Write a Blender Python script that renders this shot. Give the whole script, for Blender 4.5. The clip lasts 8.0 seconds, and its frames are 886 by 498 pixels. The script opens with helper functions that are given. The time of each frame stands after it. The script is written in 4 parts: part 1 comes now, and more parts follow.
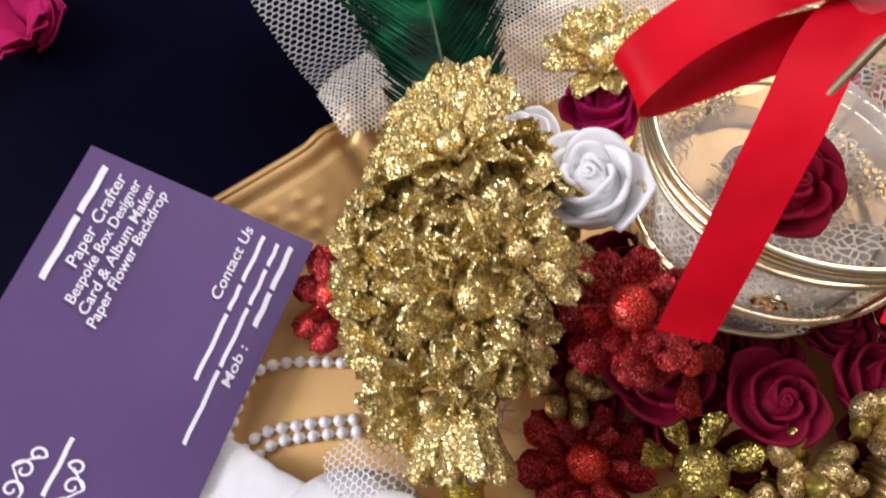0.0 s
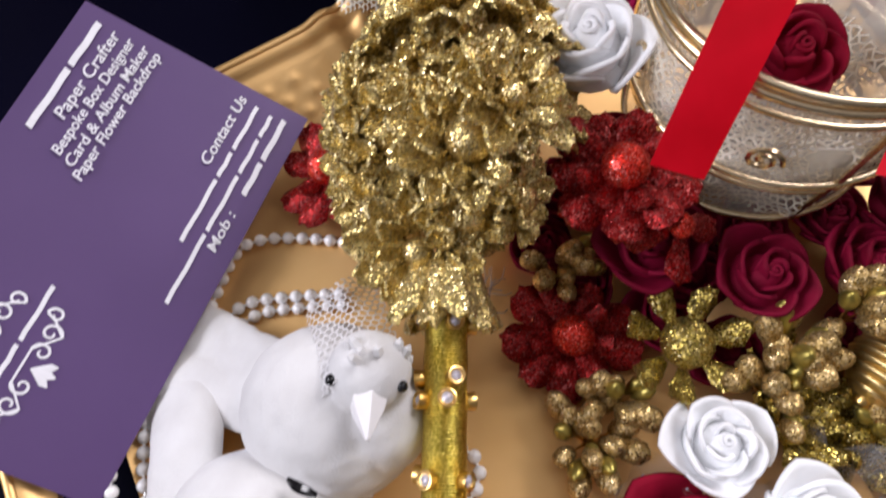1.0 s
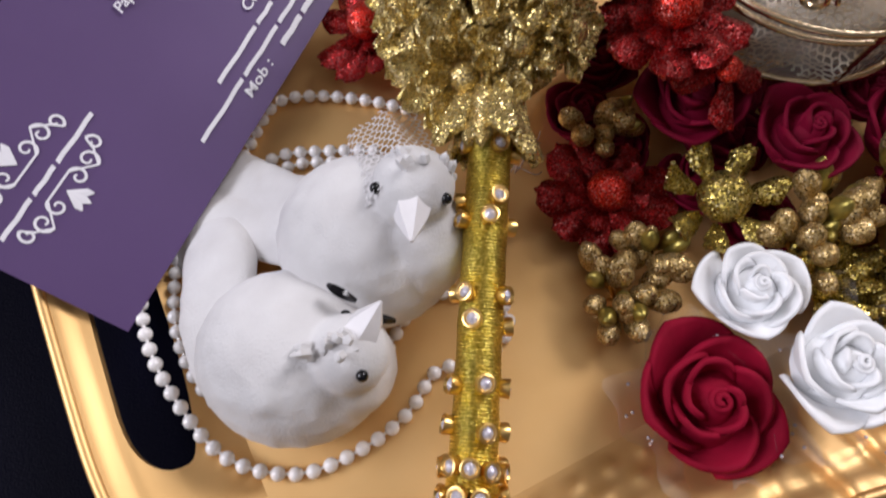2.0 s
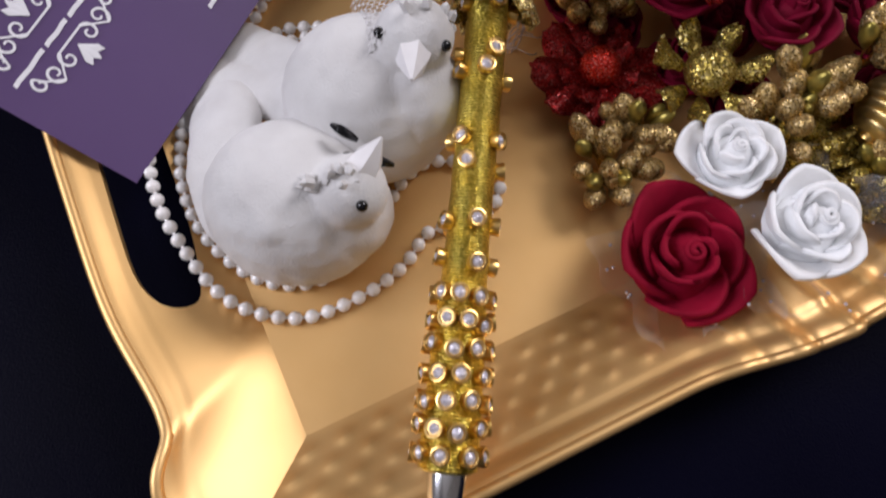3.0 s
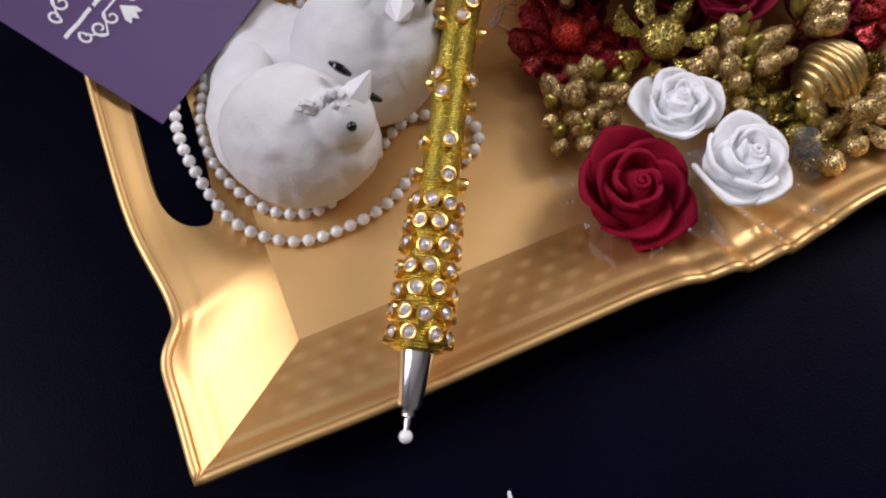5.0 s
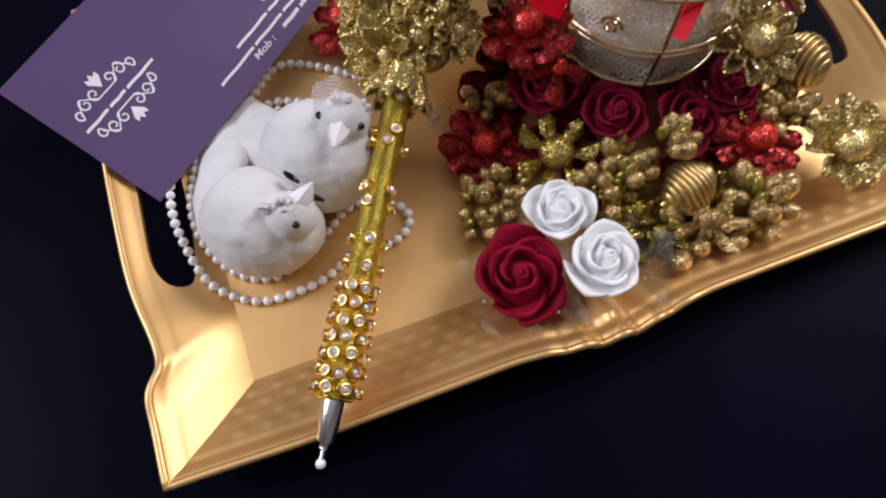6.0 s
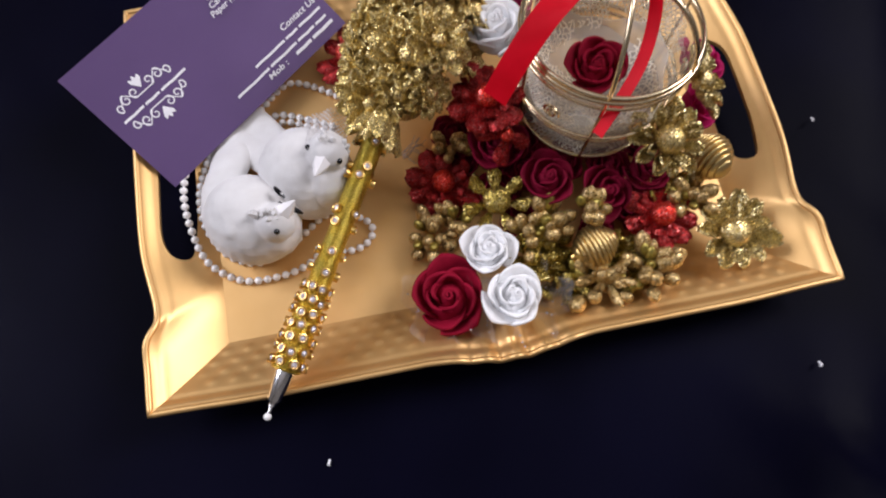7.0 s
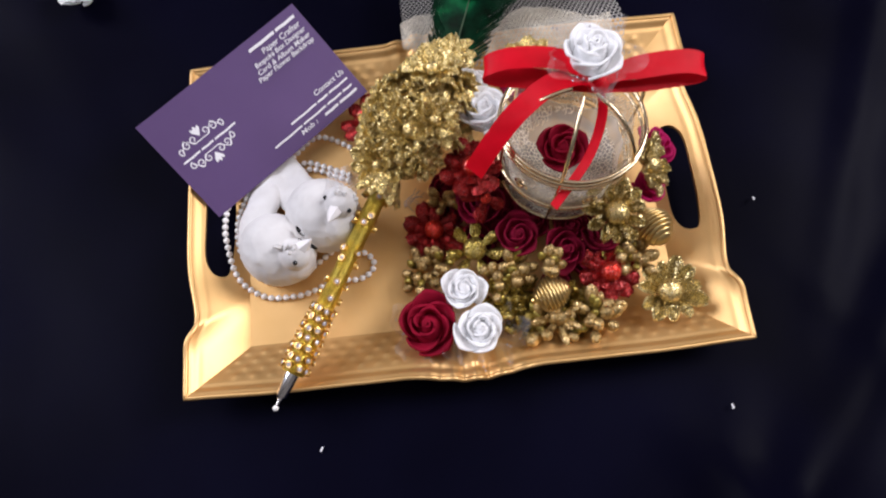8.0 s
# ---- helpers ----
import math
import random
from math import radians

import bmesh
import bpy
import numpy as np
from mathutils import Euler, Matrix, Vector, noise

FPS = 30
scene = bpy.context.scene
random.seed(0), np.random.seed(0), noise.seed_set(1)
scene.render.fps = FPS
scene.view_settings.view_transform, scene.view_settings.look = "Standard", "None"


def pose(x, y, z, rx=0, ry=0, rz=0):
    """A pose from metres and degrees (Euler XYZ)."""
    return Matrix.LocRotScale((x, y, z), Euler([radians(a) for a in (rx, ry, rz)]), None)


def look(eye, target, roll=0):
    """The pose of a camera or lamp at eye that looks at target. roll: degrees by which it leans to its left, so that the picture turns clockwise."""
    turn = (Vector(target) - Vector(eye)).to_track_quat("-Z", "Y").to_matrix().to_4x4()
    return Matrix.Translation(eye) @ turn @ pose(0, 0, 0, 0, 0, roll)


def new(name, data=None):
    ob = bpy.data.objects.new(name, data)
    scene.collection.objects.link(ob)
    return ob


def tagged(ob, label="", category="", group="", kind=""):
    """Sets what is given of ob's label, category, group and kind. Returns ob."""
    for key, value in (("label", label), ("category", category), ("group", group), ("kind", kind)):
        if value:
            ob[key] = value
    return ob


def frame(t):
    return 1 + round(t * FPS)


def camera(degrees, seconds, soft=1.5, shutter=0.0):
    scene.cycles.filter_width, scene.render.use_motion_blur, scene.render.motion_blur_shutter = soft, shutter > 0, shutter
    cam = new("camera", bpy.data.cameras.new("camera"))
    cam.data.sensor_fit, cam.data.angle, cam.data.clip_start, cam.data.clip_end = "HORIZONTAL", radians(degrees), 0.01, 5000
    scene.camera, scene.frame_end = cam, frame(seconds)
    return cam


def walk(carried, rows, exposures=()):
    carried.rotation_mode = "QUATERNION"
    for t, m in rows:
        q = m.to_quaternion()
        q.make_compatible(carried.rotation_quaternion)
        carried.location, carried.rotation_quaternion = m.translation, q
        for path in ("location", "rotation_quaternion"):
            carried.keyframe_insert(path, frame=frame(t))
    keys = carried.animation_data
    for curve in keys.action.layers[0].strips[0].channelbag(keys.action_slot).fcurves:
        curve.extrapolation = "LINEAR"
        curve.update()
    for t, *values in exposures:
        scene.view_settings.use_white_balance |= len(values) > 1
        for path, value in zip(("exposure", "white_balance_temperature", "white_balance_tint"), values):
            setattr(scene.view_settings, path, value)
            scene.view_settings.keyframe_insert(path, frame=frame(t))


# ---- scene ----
cam = camera(67.5, 8.0, 2.0, 0.4)
PATH = [
    (0, (0.08199, 0.05960, 0.15200), (0.11367, 0.13495, -0.03054), -9.88),
    (0.5, (0.07761, 0.05163, 0.14327), (0.11070, 0.12526, -0.03972), -7.43),
    (1, (0.07089, 0.04036, 0.14051), (0.10242, 0.11334, -0.04301), -6.63),
    (1.5, (0.05957, 0.02956, 0.13402), (0.09041, 0.10157, -0.05000), -5.07),
    (1.7, (0.05639, 0.02621, 0.13240), (0.08639, 0.09786, -0.05190), -5.03),
    (2.8, (0.04490, 0.01055, 0.12901), (0.07364, 0.06788, -0.06043), 1.10),
    (3, (0.04287, 0.00438, 0.13002), (0.07022, 0.06236, -0.05943), -0.06),
    (3.5, (0.03905, -0.00947, 0.13033), (0.06600, 0.04947, -0.05888), 0.17),
    (4, (0.03561, -0.01794, 0.13307), (0.06298, 0.04233, -0.05566), 0.81),
    (4.2, (0.03423, -0.01769, 0.13401), (0.06197, 0.04191, -0.05488), 1.59),
    (5.3, (0.04361, -0.02690, 0.14381), (0.07002, 0.04780, -0.03983), -4.20),
    (5.5, (0.05049, -0.02791, 0.15668), (0.07329, 0.04590, -0.02780), -5.71),
    (6, (0.06179, -0.03160, 0.18007), (0.08451, 0.04210, -0.00446), -3.45),
    (6.5, (0.07113, -0.03433, 0.20308), (0.09152, 0.03432, 0.01634), 0.80),
    (7, (0.08070, -0.03503, 0.22918), (0.09788, 0.02804, 0.04017), 3.98),
    (7.5, (0.08754, -0.04100, 0.25656), (0.09955, 0.02293, 0.06744), 3.17),
    (8, (0.09659, -0.04359, 0.28337), (0.10481, 0.02344, 0.09512), 0.78),
]
walk(cam, [(t, look(eye, target, roll)) for t, eye, target, roll in PATH],
     [(0, 0.36), (1, 0.2), (3, -0.22), (4.5, -0.2), (6.5, -0.07), (8, 0.14)])

# ---- world, light ----
world = bpy.data.worlds.new("world")
scene.world = world
world.use_nodes = True
wn = world.node_tree.nodes
sky = wn.new("ShaderNodeTexSky")
sky.sky_type, sky.sun_disc = "NISHITA", False
sky.sun_elevation, sky.sun_rotation = radians(35), radians(60)
world.node_tree.links.new(sky.outputs[0], wn["Background"].inputs[0])
wn["Background"].inputs[1].default_value = 0.1


def window_light(name, at, target, w, h, power, color):
    data = bpy.data.lights.new(name, "AREA")
    data.shape, data.size, data.size_y = "RECTANGLE", w, h
    data.energy, data.color = power, color
    ob = new(name, data)
    ob.matrix_world = look(at, target)
    return ob


window_light("daylight_west", (-1.55, 0.75, 1.45), (0.1, 0.1, 0.4), 1.1, 1.2, 43, (0.89, 0.88, 1.0))
window_light("daylight_east", (1.95, 0.45, 1.62), (0.1, 0.1, 0.3), 0.9, 1.1, 45, (0.97, 0.93, 1.0))


# ---- materials ----
def material(name):
    m = bpy.data.materials.new(name)
    m.use_nodes = True
    return m, m.node_tree.nodes, m.node_tree.links, m.node_tree.nodes["Principled BSDF"]


def position(n):
    return n.new("ShaderNodeNewGeometry").outputs["Position"]


def noisy(n, l, scale, detail=3.0):
    t = n.new("ShaderNodeTexNoise")
    t.inputs["Scale"].default_value, t.inputs["Detail"].default_value = scale, detail
    l.new(position(n), t.inputs["Vector"])
    return t.outputs["Fac"]


def ramp(n, l, fac, stops):
    r = n.new("ShaderNodeValToRGB")
    while len(r.color_ramp.elements) < len(stops):
        r.color_ramp.elements.new(0.5)
    for e, (p, c) in zip(r.color_ramp.elements, stops):
        e.position, e.color = p, (*c, 1)
    l.new(fac, r.inputs[0])
    return r.outputs[0]


def bump(n, l, height, strength, distance, normal=None):
    b = n.new("ShaderNodeBump")
    b.inputs["Strength"].default_value, b.inputs["Distance"].default_value = strength, distance
    l.new(height, b.inputs["Height"])
    if normal:
        l.new(normal, b.inputs["Normal"])
    return b.outputs[0]


def plain(name, dark, light, rough, metal=0.0, scale=60.0, fine=900.0, relief=0.15, sheen=0.0, coat=0.0, depth=0.0004, gloss=0.5):
    """A surface with colour change at a coarse scale and grain at a fine one."""
    m, n, l, p = material(name)
    l.new(ramp(n, l, noisy(n, l, scale), [(0.3, dark), (0.7, light)]), p.inputs["Base Color"])
    p.inputs["Roughness"].default_value, p.inputs["Metallic"].default_value = rough, metal
    p.inputs["Sheen Weight"].default_value, p.inputs["Coat Weight"].default_value = sheen, coat
    p.inputs["Specular IOR Level"].default_value = gloss
    l.new(bump(n, l, noisy(n, l, fine), relief, depth), p.inputs["Normal"])
    return m


def glitter(name, dark, light, cell=3000.0, jitter=1.0, rough=0.28, metal=1.0):
    """Loose metal flakes, each turned its own way, some dull and some mirror-like, over lumpy ground."""
    m, n, l, p = material(name)
    v = n.new("ShaderNodeTexVoronoi")
    v.inputs["Scale"].default_value = cell
    l.new(position(n), v.inputs["Vector"])
    sep = n.new("ShaderNodeSeparateColor")
    l.new(v.outputs["Color"], sep.inputs[0])
    # The last stop whitens the palest flakes: sparkle highlights put into the colour.
    flake = ramp(n, l, sep.outputs[0], [(0.0, dark), (0.72, light), (1.0, tuple(0.7 * c + 0.3 * max(light) for c in light))])
    patch = ramp(n, l, noisy(n, l, 260, 2), [(0.32, (0.76, 0.74, 0.66)), (0.66, (1.0, 1.0, 1.0))])
    tint = n.new("ShaderNodeMix")
    tint.data_type, tint.blend_type = "RGBA", "MULTIPLY"
    tint.inputs["Factor"].default_value = 1.0
    l.new(flake, tint.inputs["A"])
    l.new(patch, tint.inputs["B"])
    l.new(tint.outputs["Result"], p.inputs["Base Color"])
    dull = n.new("ShaderNodeMapRange")
    dull.inputs["To Min"].default_value, dull.inputs["To Max"].default_value = rough * 0.5, rough * 1.8
    l.new(sep.outputs[1], dull.inputs["Value"])
    l.new(dull.outputs[0], p.inputs["Roughness"])
    off = n.new("ShaderNodeVectorMath")
    off.operation = "SUBTRACT"
    off.inputs[1].default_value = (0.5, 0.5, 0.5)
    l.new(v.outputs["Color"], off.inputs[0])
    sc = n.new("ShaderNodeVectorMath")
    sc.operation = "SCALE"
    sc.inputs["Scale"].default_value = jitter
    l.new(off.outputs[0], sc.inputs[0])
    add = n.new("ShaderNodeVectorMath")
    add.operation = "ADD"
    l.new(bump(n, l, noisy(n, l, 900, 2), 0.2, 0.0006), add.inputs[0])
    l.new(sc.outputs[0], add.inputs[1])
    nor = n.new("ShaderNodeVectorMath")
    nor.operation = "NORMALIZE"
    l.new(add.outputs[0], nor.inputs[0])
    l.new(nor.outputs[0], p.inputs["Normal"])
    p.inputs["Metallic"].default_value = metal
    return m


def clear(name, color, share, rough=0.08):
    """Thin clear film: mostly see-through, with a gloss."""
    m, n, l, p = material(name)
    p.inputs["Base Color"].default_value = (*color, 1)
    p.inputs["Roughness"].default_value = rough
    t = n.new("ShaderNodeBsdfTransparent")
    mix = n.new("ShaderNodeMixShader")
    mix.inputs[0].default_value = share
    l.new(t.outputs[0], mix.inputs[1])
    l.new(p.outputs[0], mix.inputs[2])
    l.new(mix.outputs[0], n["Material Output"].inputs["Surface"])
    return m


TRAY = plain("tray_gold", (0.77, 0.475, 0.185), (0.85, 0.55, 0.235), 0.48, 0.9, 45, 2600, 0.10, coat=0.2, depth=0.0001)
TRAY.node_tree.nodes["Principled BSDF"].inputs["Coat Roughness"].default_value = 0.32
CLOTH = plain("black_cloth", (0.0010, 0.0009, 0.0040), (0.0026, 0.0025, 0.0098), 0.42, 0, 9, 2500, 0.25, gloss=0.02)
GOLD_GLITTER = glitter("gold_glitter", (0.38, 0.275, 0.065), (0.98, 0.79, 0.36), 3400, 1.0, 0.28, 0.86)
PALE_GLITTER = glitter("pale_gold_glitter", (0.28, 0.20, 0.06), (0.86, 0.71, 0.34), 3000, 0.9, 0.24, 0.92)
GREEN_GLITTER = glitter("olive_gold_glitter", (0.20, 0.15, 0.02), (0.70, 0.54, 0.15), 3200, 0.9, 0.28, 0.95)
RED_GLITTER = glitter("red_glitter", (0.10, 0.001, 0.001), (0.40, 0.003, 0.003), 3600, 0.5, 0.34, 0.7)
BUD_GOLD = glitter("antique_gold_grain", (0.28, 0.18, 0.055), (0.72, 0.52, 0.23), 3400, 0.75, 0.38, 0.9)
THREAD = plain("gold_thread", (0.62, 0.45, 0.18), (0.80, 0.62, 0.30), 0.32, 0.95, 300, 4000, 0.3, depth=0.0002)
BRASS = plain("polished_gold", (0.75, 0.48, 0.14), (0.85, 0.58, 0.22), 0.28, 1.0, 200, 2000, 0.05, depth=0.0001)
WIRE = plain("champagne_gold_wire", (0.76, 0.60, 0.38), (0.86, 0.72, 0.50), 0.25, 1.0, 150, 1500, 0.1, depth=0.0001)


def wound(name, dark, light, pitch):
    """Shiny thread wound tightly along the local z axis, with flat patches."""
    m, n, l, p = material(name)
    co = n.new("ShaderNodeTexCoord").outputs["Object"]
    wave = n.new("ShaderNodeTexWave")
    wave.bands_direction = "Z"
    wave.inputs["Scale"].default_value, wave.inputs["Distortion"].default_value = 0.314 / pitch, 0.8
    wave.inputs["Detail Scale"].default_value = 3.0
    l.new(co, wave.inputs["Vector"])
    grain = n.new("ShaderNodeTexNoise")
    grain.inputs["Scale"].default_value = 2200
    l.new(co, grain.inputs["Vector"])
    l.new(ramp(n, l, grain.outputs["Fac"], [(0.35, dark), (0.65, light)]), p.inputs["Base Color"])
    p.inputs["Metallic"].default_value, p.inputs["Roughness"].default_value = 1.0, 0.3
    first = bump(n, l, wave.outputs["Fac"], 0.8, 0.0003)
    l.new(bump(n, l, grain.outputs["Fac"], 0.6, 0.0003, first), p.inputs["Normal"])
    return m


FOIL = wound("gold_foil_thread", (0.58, 0.43, 0.045), (1.0, 0.81, 0.19), 0.00055)
CHROME = plain("chrome", (0.78, 0.78, 0.80), (0.86, 0.86, 0.88), 0.2, 1.0, 90, 900, 0.03, depth=0.0001)
KNOB_GOLD = glitter("fine_gold_glitter", (0.52, 0.36, 0.09), (1.0, 0.80, 0.38), 4000, 0.7, 0.26, 0.9)
KNOB_RED = glitter("fine_red_glitter", (0.35, 0.004, 0.003), (0.95, 0.05, 0.025), 4200, 0.6, 0.32, 0.8)
CRYSTAL = plain("crystal", (0.45, 0.42, 0.48), (0.82, 0.79, 0.86), 0.10, 0.3, 1500, 2500, 0.3, coat=0.3)
PEARL = plain("pearl", (0.92, 0.90, 0.88), (0.95, 0.94, 0.93), 0.22, 0.0, 120, 900, 0.02, coat=0.7)
WHITE_FOAM = plain("white_foam", (0.91, 0.92, 0.93), (0.94, 0.95, 0.96), 0.8, 0, 200, 3500, 0.08)
foam_skin = WHITE_FOAM.node_tree.nodes["Principled BSDF"].inputs
foam_skin["Subsurface Weight"].default_value, foam_skin["Subsurface Scale"].default_value = 0.6, 0.002
foam_skin["Subsurface Radius"].default_value = (1, 1, 1)
RED_FOAM = plain("wine_red_foam", (0.19, 0.002, 0.015), (0.29, 0.004, 0.026), 0.75, 0, 160, 3500, 0.2, gloss=0.12)
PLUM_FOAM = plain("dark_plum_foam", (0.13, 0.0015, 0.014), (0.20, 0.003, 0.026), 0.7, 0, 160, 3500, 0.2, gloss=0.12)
PINK_FOAM = plain("magenta_foam", (0.34, 0.004, 0.07), (0.50, 0.008, 0.12), 0.7, 0, 160, 3500, 0.2, gloss=0.15)
PLUMAGE = plain("white_plumage", (0.66, 0.645, 0.635), (0.74, 0.73, 0.72), 0.9, 0, 130, 2200, 0.35, sheen=0.3)
BEAK = plain("white_plastic", (0.80, 0.78, 0.78), (0.85, 0.83, 0.83), 0.45, 0, 300, 1200, 0.05)
INK = plain("black_gloss", (0.004, 0.004, 0.005), (0.008, 0.008, 0.01), 0.15, 0, 300, 900, 0.05)
CARD = plain("purple_card", (0.088, 0.045, 0.145), (0.104, 0.055, 0.168), 0.36, 0, 25, 3500, 0.05, depth=0.0001, gloss=0.65)
PRINT = plain("white_print", (0.78, 0.77, 0.80), (0.84, 0.83, 0.86), 0.55, 0, 400, 3000, 0.05)
TULLE = plain("grey_white_tulle", (0.42, 0.41, 0.38), (0.56, 0.54, 0.50), 0.7, 0, 80, 2000, 0.1)
LACE = plain("champagne_lace", (0.78, 0.71, 0.56), (0.93, 0.88, 0.76), 0.4, 0.1, 300, 2500, 0.3, depth=0.0002)
FILM = clear("clear_film", (0.9, 0.88, 0.88), 0.05, 0.1)
VEIL = clear("sheer_white_organza", (0.92, 0.88, 0.80), 0.40, 0.5)
BOWL = clear("clear_plastic", (0.95, 0.90, 0.80), 0.09, 0.06)
OLIVE = plain("olive_gold_lacquer", (0.30, 0.24, 0.05), (0.46, 0.37, 0.10), 0.34, 0.8, 300, 2500, 0.2, depth=0.0002)
FIBRE = plain("dry_brown_fibre", (0.30, 0.20, 0.14), (0.48, 0.36, 0.28), 0.7, 0, 300, 2000, 0.1)
QUILL = plain("pale_quill", (0.04, 0.07, 0.04), (0.07, 0.10, 0.06), 0.85, 0, 200, 1500, 0.1, gloss=0.2)
BLUE = plain("blue_barbs", (0.01, 0.03, 0.30), (0.02, 0.08, 0.50), 0.35, 0.4, 500, 2500, 0.3)
WALL_PAINT = plain("cream_wall_paint", (0.15, 0.135, 0.12), (0.19, 0.175, 0.155), 0.9, 0, 3, 90, 0.1)
CEILING_PAINT = plain("white_ceiling_paint", (0.76, 0.75, 0.73), (0.80, 0.79, 0.77), 0.9, 0, 3, 90, 0.1)
FLOOR_TILE = plain("dull_floor", (0.28, 0.25, 0.22), (0.34, 0.31, 0.28), 0.5, 0, 6, 120, 0.1)


def satin():
    m, n, l, p = material("red_satin")
    wave = n.new("ShaderNodeTexWave")
    wave.inputs["Scale"].default_value, wave.inputs["Distortion"].default_value = 1400, 2.0
    l.new(position(n), wave.inputs["Vector"])
    l.new(ramp(n, l, noisy(n, l, 90), [(0.3, (0.62, 0.002, 0.012)), (0.7, (0.78, 0.004, 0.020))]), p.inputs["Base Color"])
    p.inputs["Roughness"].default_value, p.inputs["Specular IOR Level"].default_value = 0.5, 0.14
    p.inputs["Anisotropic"].default_value = 0.5
    l.new(bump(n, l, wave.outputs["Fac"], 0.12, 0.0002), p.inputs["Normal"])
    return m


def barbs():
    m, n, l, p = material("green_barbs")
    l.new(ramp(n, l, noisy(n, l, 70), [(0.35, (0.002, 0.012, 0.005)), (0.52, (0.004, 0.06, 0.025)), (0.75, (0.015, 0.30, 0.10))]), p.inputs["Base Color"])
    p.inputs["Roughness"].default_value, p.inputs["Metallic"].default_value = 0.35, 0.55
    l.new(bump(n, l, noisy(n, l, 2500), 0.3, 0.0003), p.inputs["Normal"])
    return m


SATIN, BARBS = satin(), barbs()


# ---- mesh helpers ----
def mesh_from(name, verts, faces, mats, smooth=True, slots=None, crisp=True):
    me = bpy.data.meshes.new(name)
    me.from_pydata([tuple(v) for v in verts], [], faces)
    for m in mats if isinstance(mats, (list, tuple)) else [mats]:
        me.materials.append(m)
    if smooth:
        me.polygons.foreach_set("use_smooth", [True] * len(me.polygons))
        if crisp:
            me.set_sharp_from_angle(angle=radians(48))
    if slots is not None:
        me.polygons.foreach_set("material_index", slots)
    me.update()
    return me


def sheet(fn, nu, nv, thick):
    """A closed slab: the surface fn(u, v), u and v from 0 to 1, with its thickness to the underside."""
    top = [[Vector(fn(i / nu, j / nv)) for j in range(nv + 1)] for i in range(nu + 1)]
    verts, under = [], []
    for i in range(nu + 1):
        for j in range(nv + 1):
            du = top[min(i + 1, nu)][j] - top[max(i - 1, 0)][j]
            dv = top[i][min(j + 1, nv)] - top[i][max(j - 1, 0)]
            nrm = du.cross(dv)
            nrm = nrm.normalized() if nrm.length > 1e-14 else Vector((0, 0, 1))
            verts.append(top[i][j])
            under.append(top[i][j] - nrm * thick)
    k = len(verts)
    at = lambda i, j: i * (nv + 1) + j
    faces = []
    for i in range(nu):
        for j in range(nv):
            q = (at(i, j), at(i + 1, j), at(i + 1, j + 1), at(i, j + 1))
            faces.append(q)
            faces.append(tuple(k + a for a in reversed(q)))
    edge = [at(i, 0) for i in range(nu)] + [at(nu, j) for j in range(nv)] + [at(i, nv) for i in range(nu, 0, -1)] + [at(0, j) for j in range(nv, 0, -1)]
    for a, b in zip(edge, edge[1:] + edge[:1]):
        faces.append((b, a, a + k, b + k))
    return verts + under, faces


def tube(points, radius, sides=8, closed=False):
    """A round bar along the points; radius a number or one a point."""
    pts = [Vector(p) for p in points]
    n = len(pts)
    rad = radius if isinstance(radius, (list, tuple)) else [radius] * n
    verts, faces, side = [], [], None
    for i, p in enumerate(pts):
        if closed:
            d = pts[(i + 1) % n] - pts[i - 1]
        else:
            d = pts[min(i + 1, n - 1)] - pts[max(i - 1, 0)]
        d.normalize()
        if side is None:
            side = d.orthogonal().normalized()
        side = (side - d * side.dot(d)).normalized()
        up = d.cross(side)
        for s in range(sides):
            a = 2 * math.pi * s / sides
            verts.append(p + (side * math.cos(a) + up * math.sin(a)) * rad[i])
    for i in range(n if closed else n - 1):
        for s in range(sides):
            a, b = i * sides + s, i * sides + (s + 1) % sides
            c, d2 = ((i + 1) % n) * sides + (s + 1) % sides, ((i + 1) % n) * sides + s
            faces.append((a, b, c, d2))
    if not closed:
        faces.append(tuple(reversed(range(sides))))
        faces.append(tuple(range((n - 1) * sides, n * sides)))
    return verts, faces


def turned(profile, sides=20):
    """A turned solid about z from (radius, z) pairs, bottom to top."""
    n = len(profile)
    verts = [Vector((max(r, 1e-6) * math.cos(2 * math.pi * s / sides), max(r, 1e-6) * math.sin(2 * math.pi * s / sides), z))
             for r, z in profile for s in range(sides)]
    faces = []
    for i in range(n - 1):
        for s in range(sides):
            t = (s + 1) % sides
            faces.append((i * sides + s, i * sides + t, (i + 1) * sides + t, (i + 1) * sides + s))
    faces.append(tuple(reversed(range(sides))))
    faces.append(tuple(range((n - 1) * sides, n * sides)))
    return verts, faces


def ball(r=1.0, rings=8, sides=14, sx=1.0, sy=1.0, sz=1.0):
    v, f = turned([(r * math.sin(math.pi * i / rings), -r * math.cos(math.pi * i / rings)) for i in range(rings + 1)], sides)
    return [Vector((p.x * sx, p.y * sy, p.z * sz)) for p in v], f


def joined(*pieces):
    verts, faces = [], []
    for v, f in pieces:
        k = len(verts)
        verts += [Vector(p) for p in v]
        faces += [tuple(k + a for a in q) for q in f]
    return verts, faces


def moved(piece, m):
    return [m @ Vector(p) for p in piece[0]], piece[1]


def part(name, me, parent=None, m=None, label=""):
    ob = new(name, me)
    ob.parent = parent
    if m is not None:
        ob.matrix_basis = m
    return tagged(ob, label)


def thing(name, label, category, m=None, group="", kind=""):
    ob = new(name)
    ob.empty_display_size = 0.005
    if m is not None:
        ob.matrix_basis = m
    return tagged(ob, label, category, group, kind)


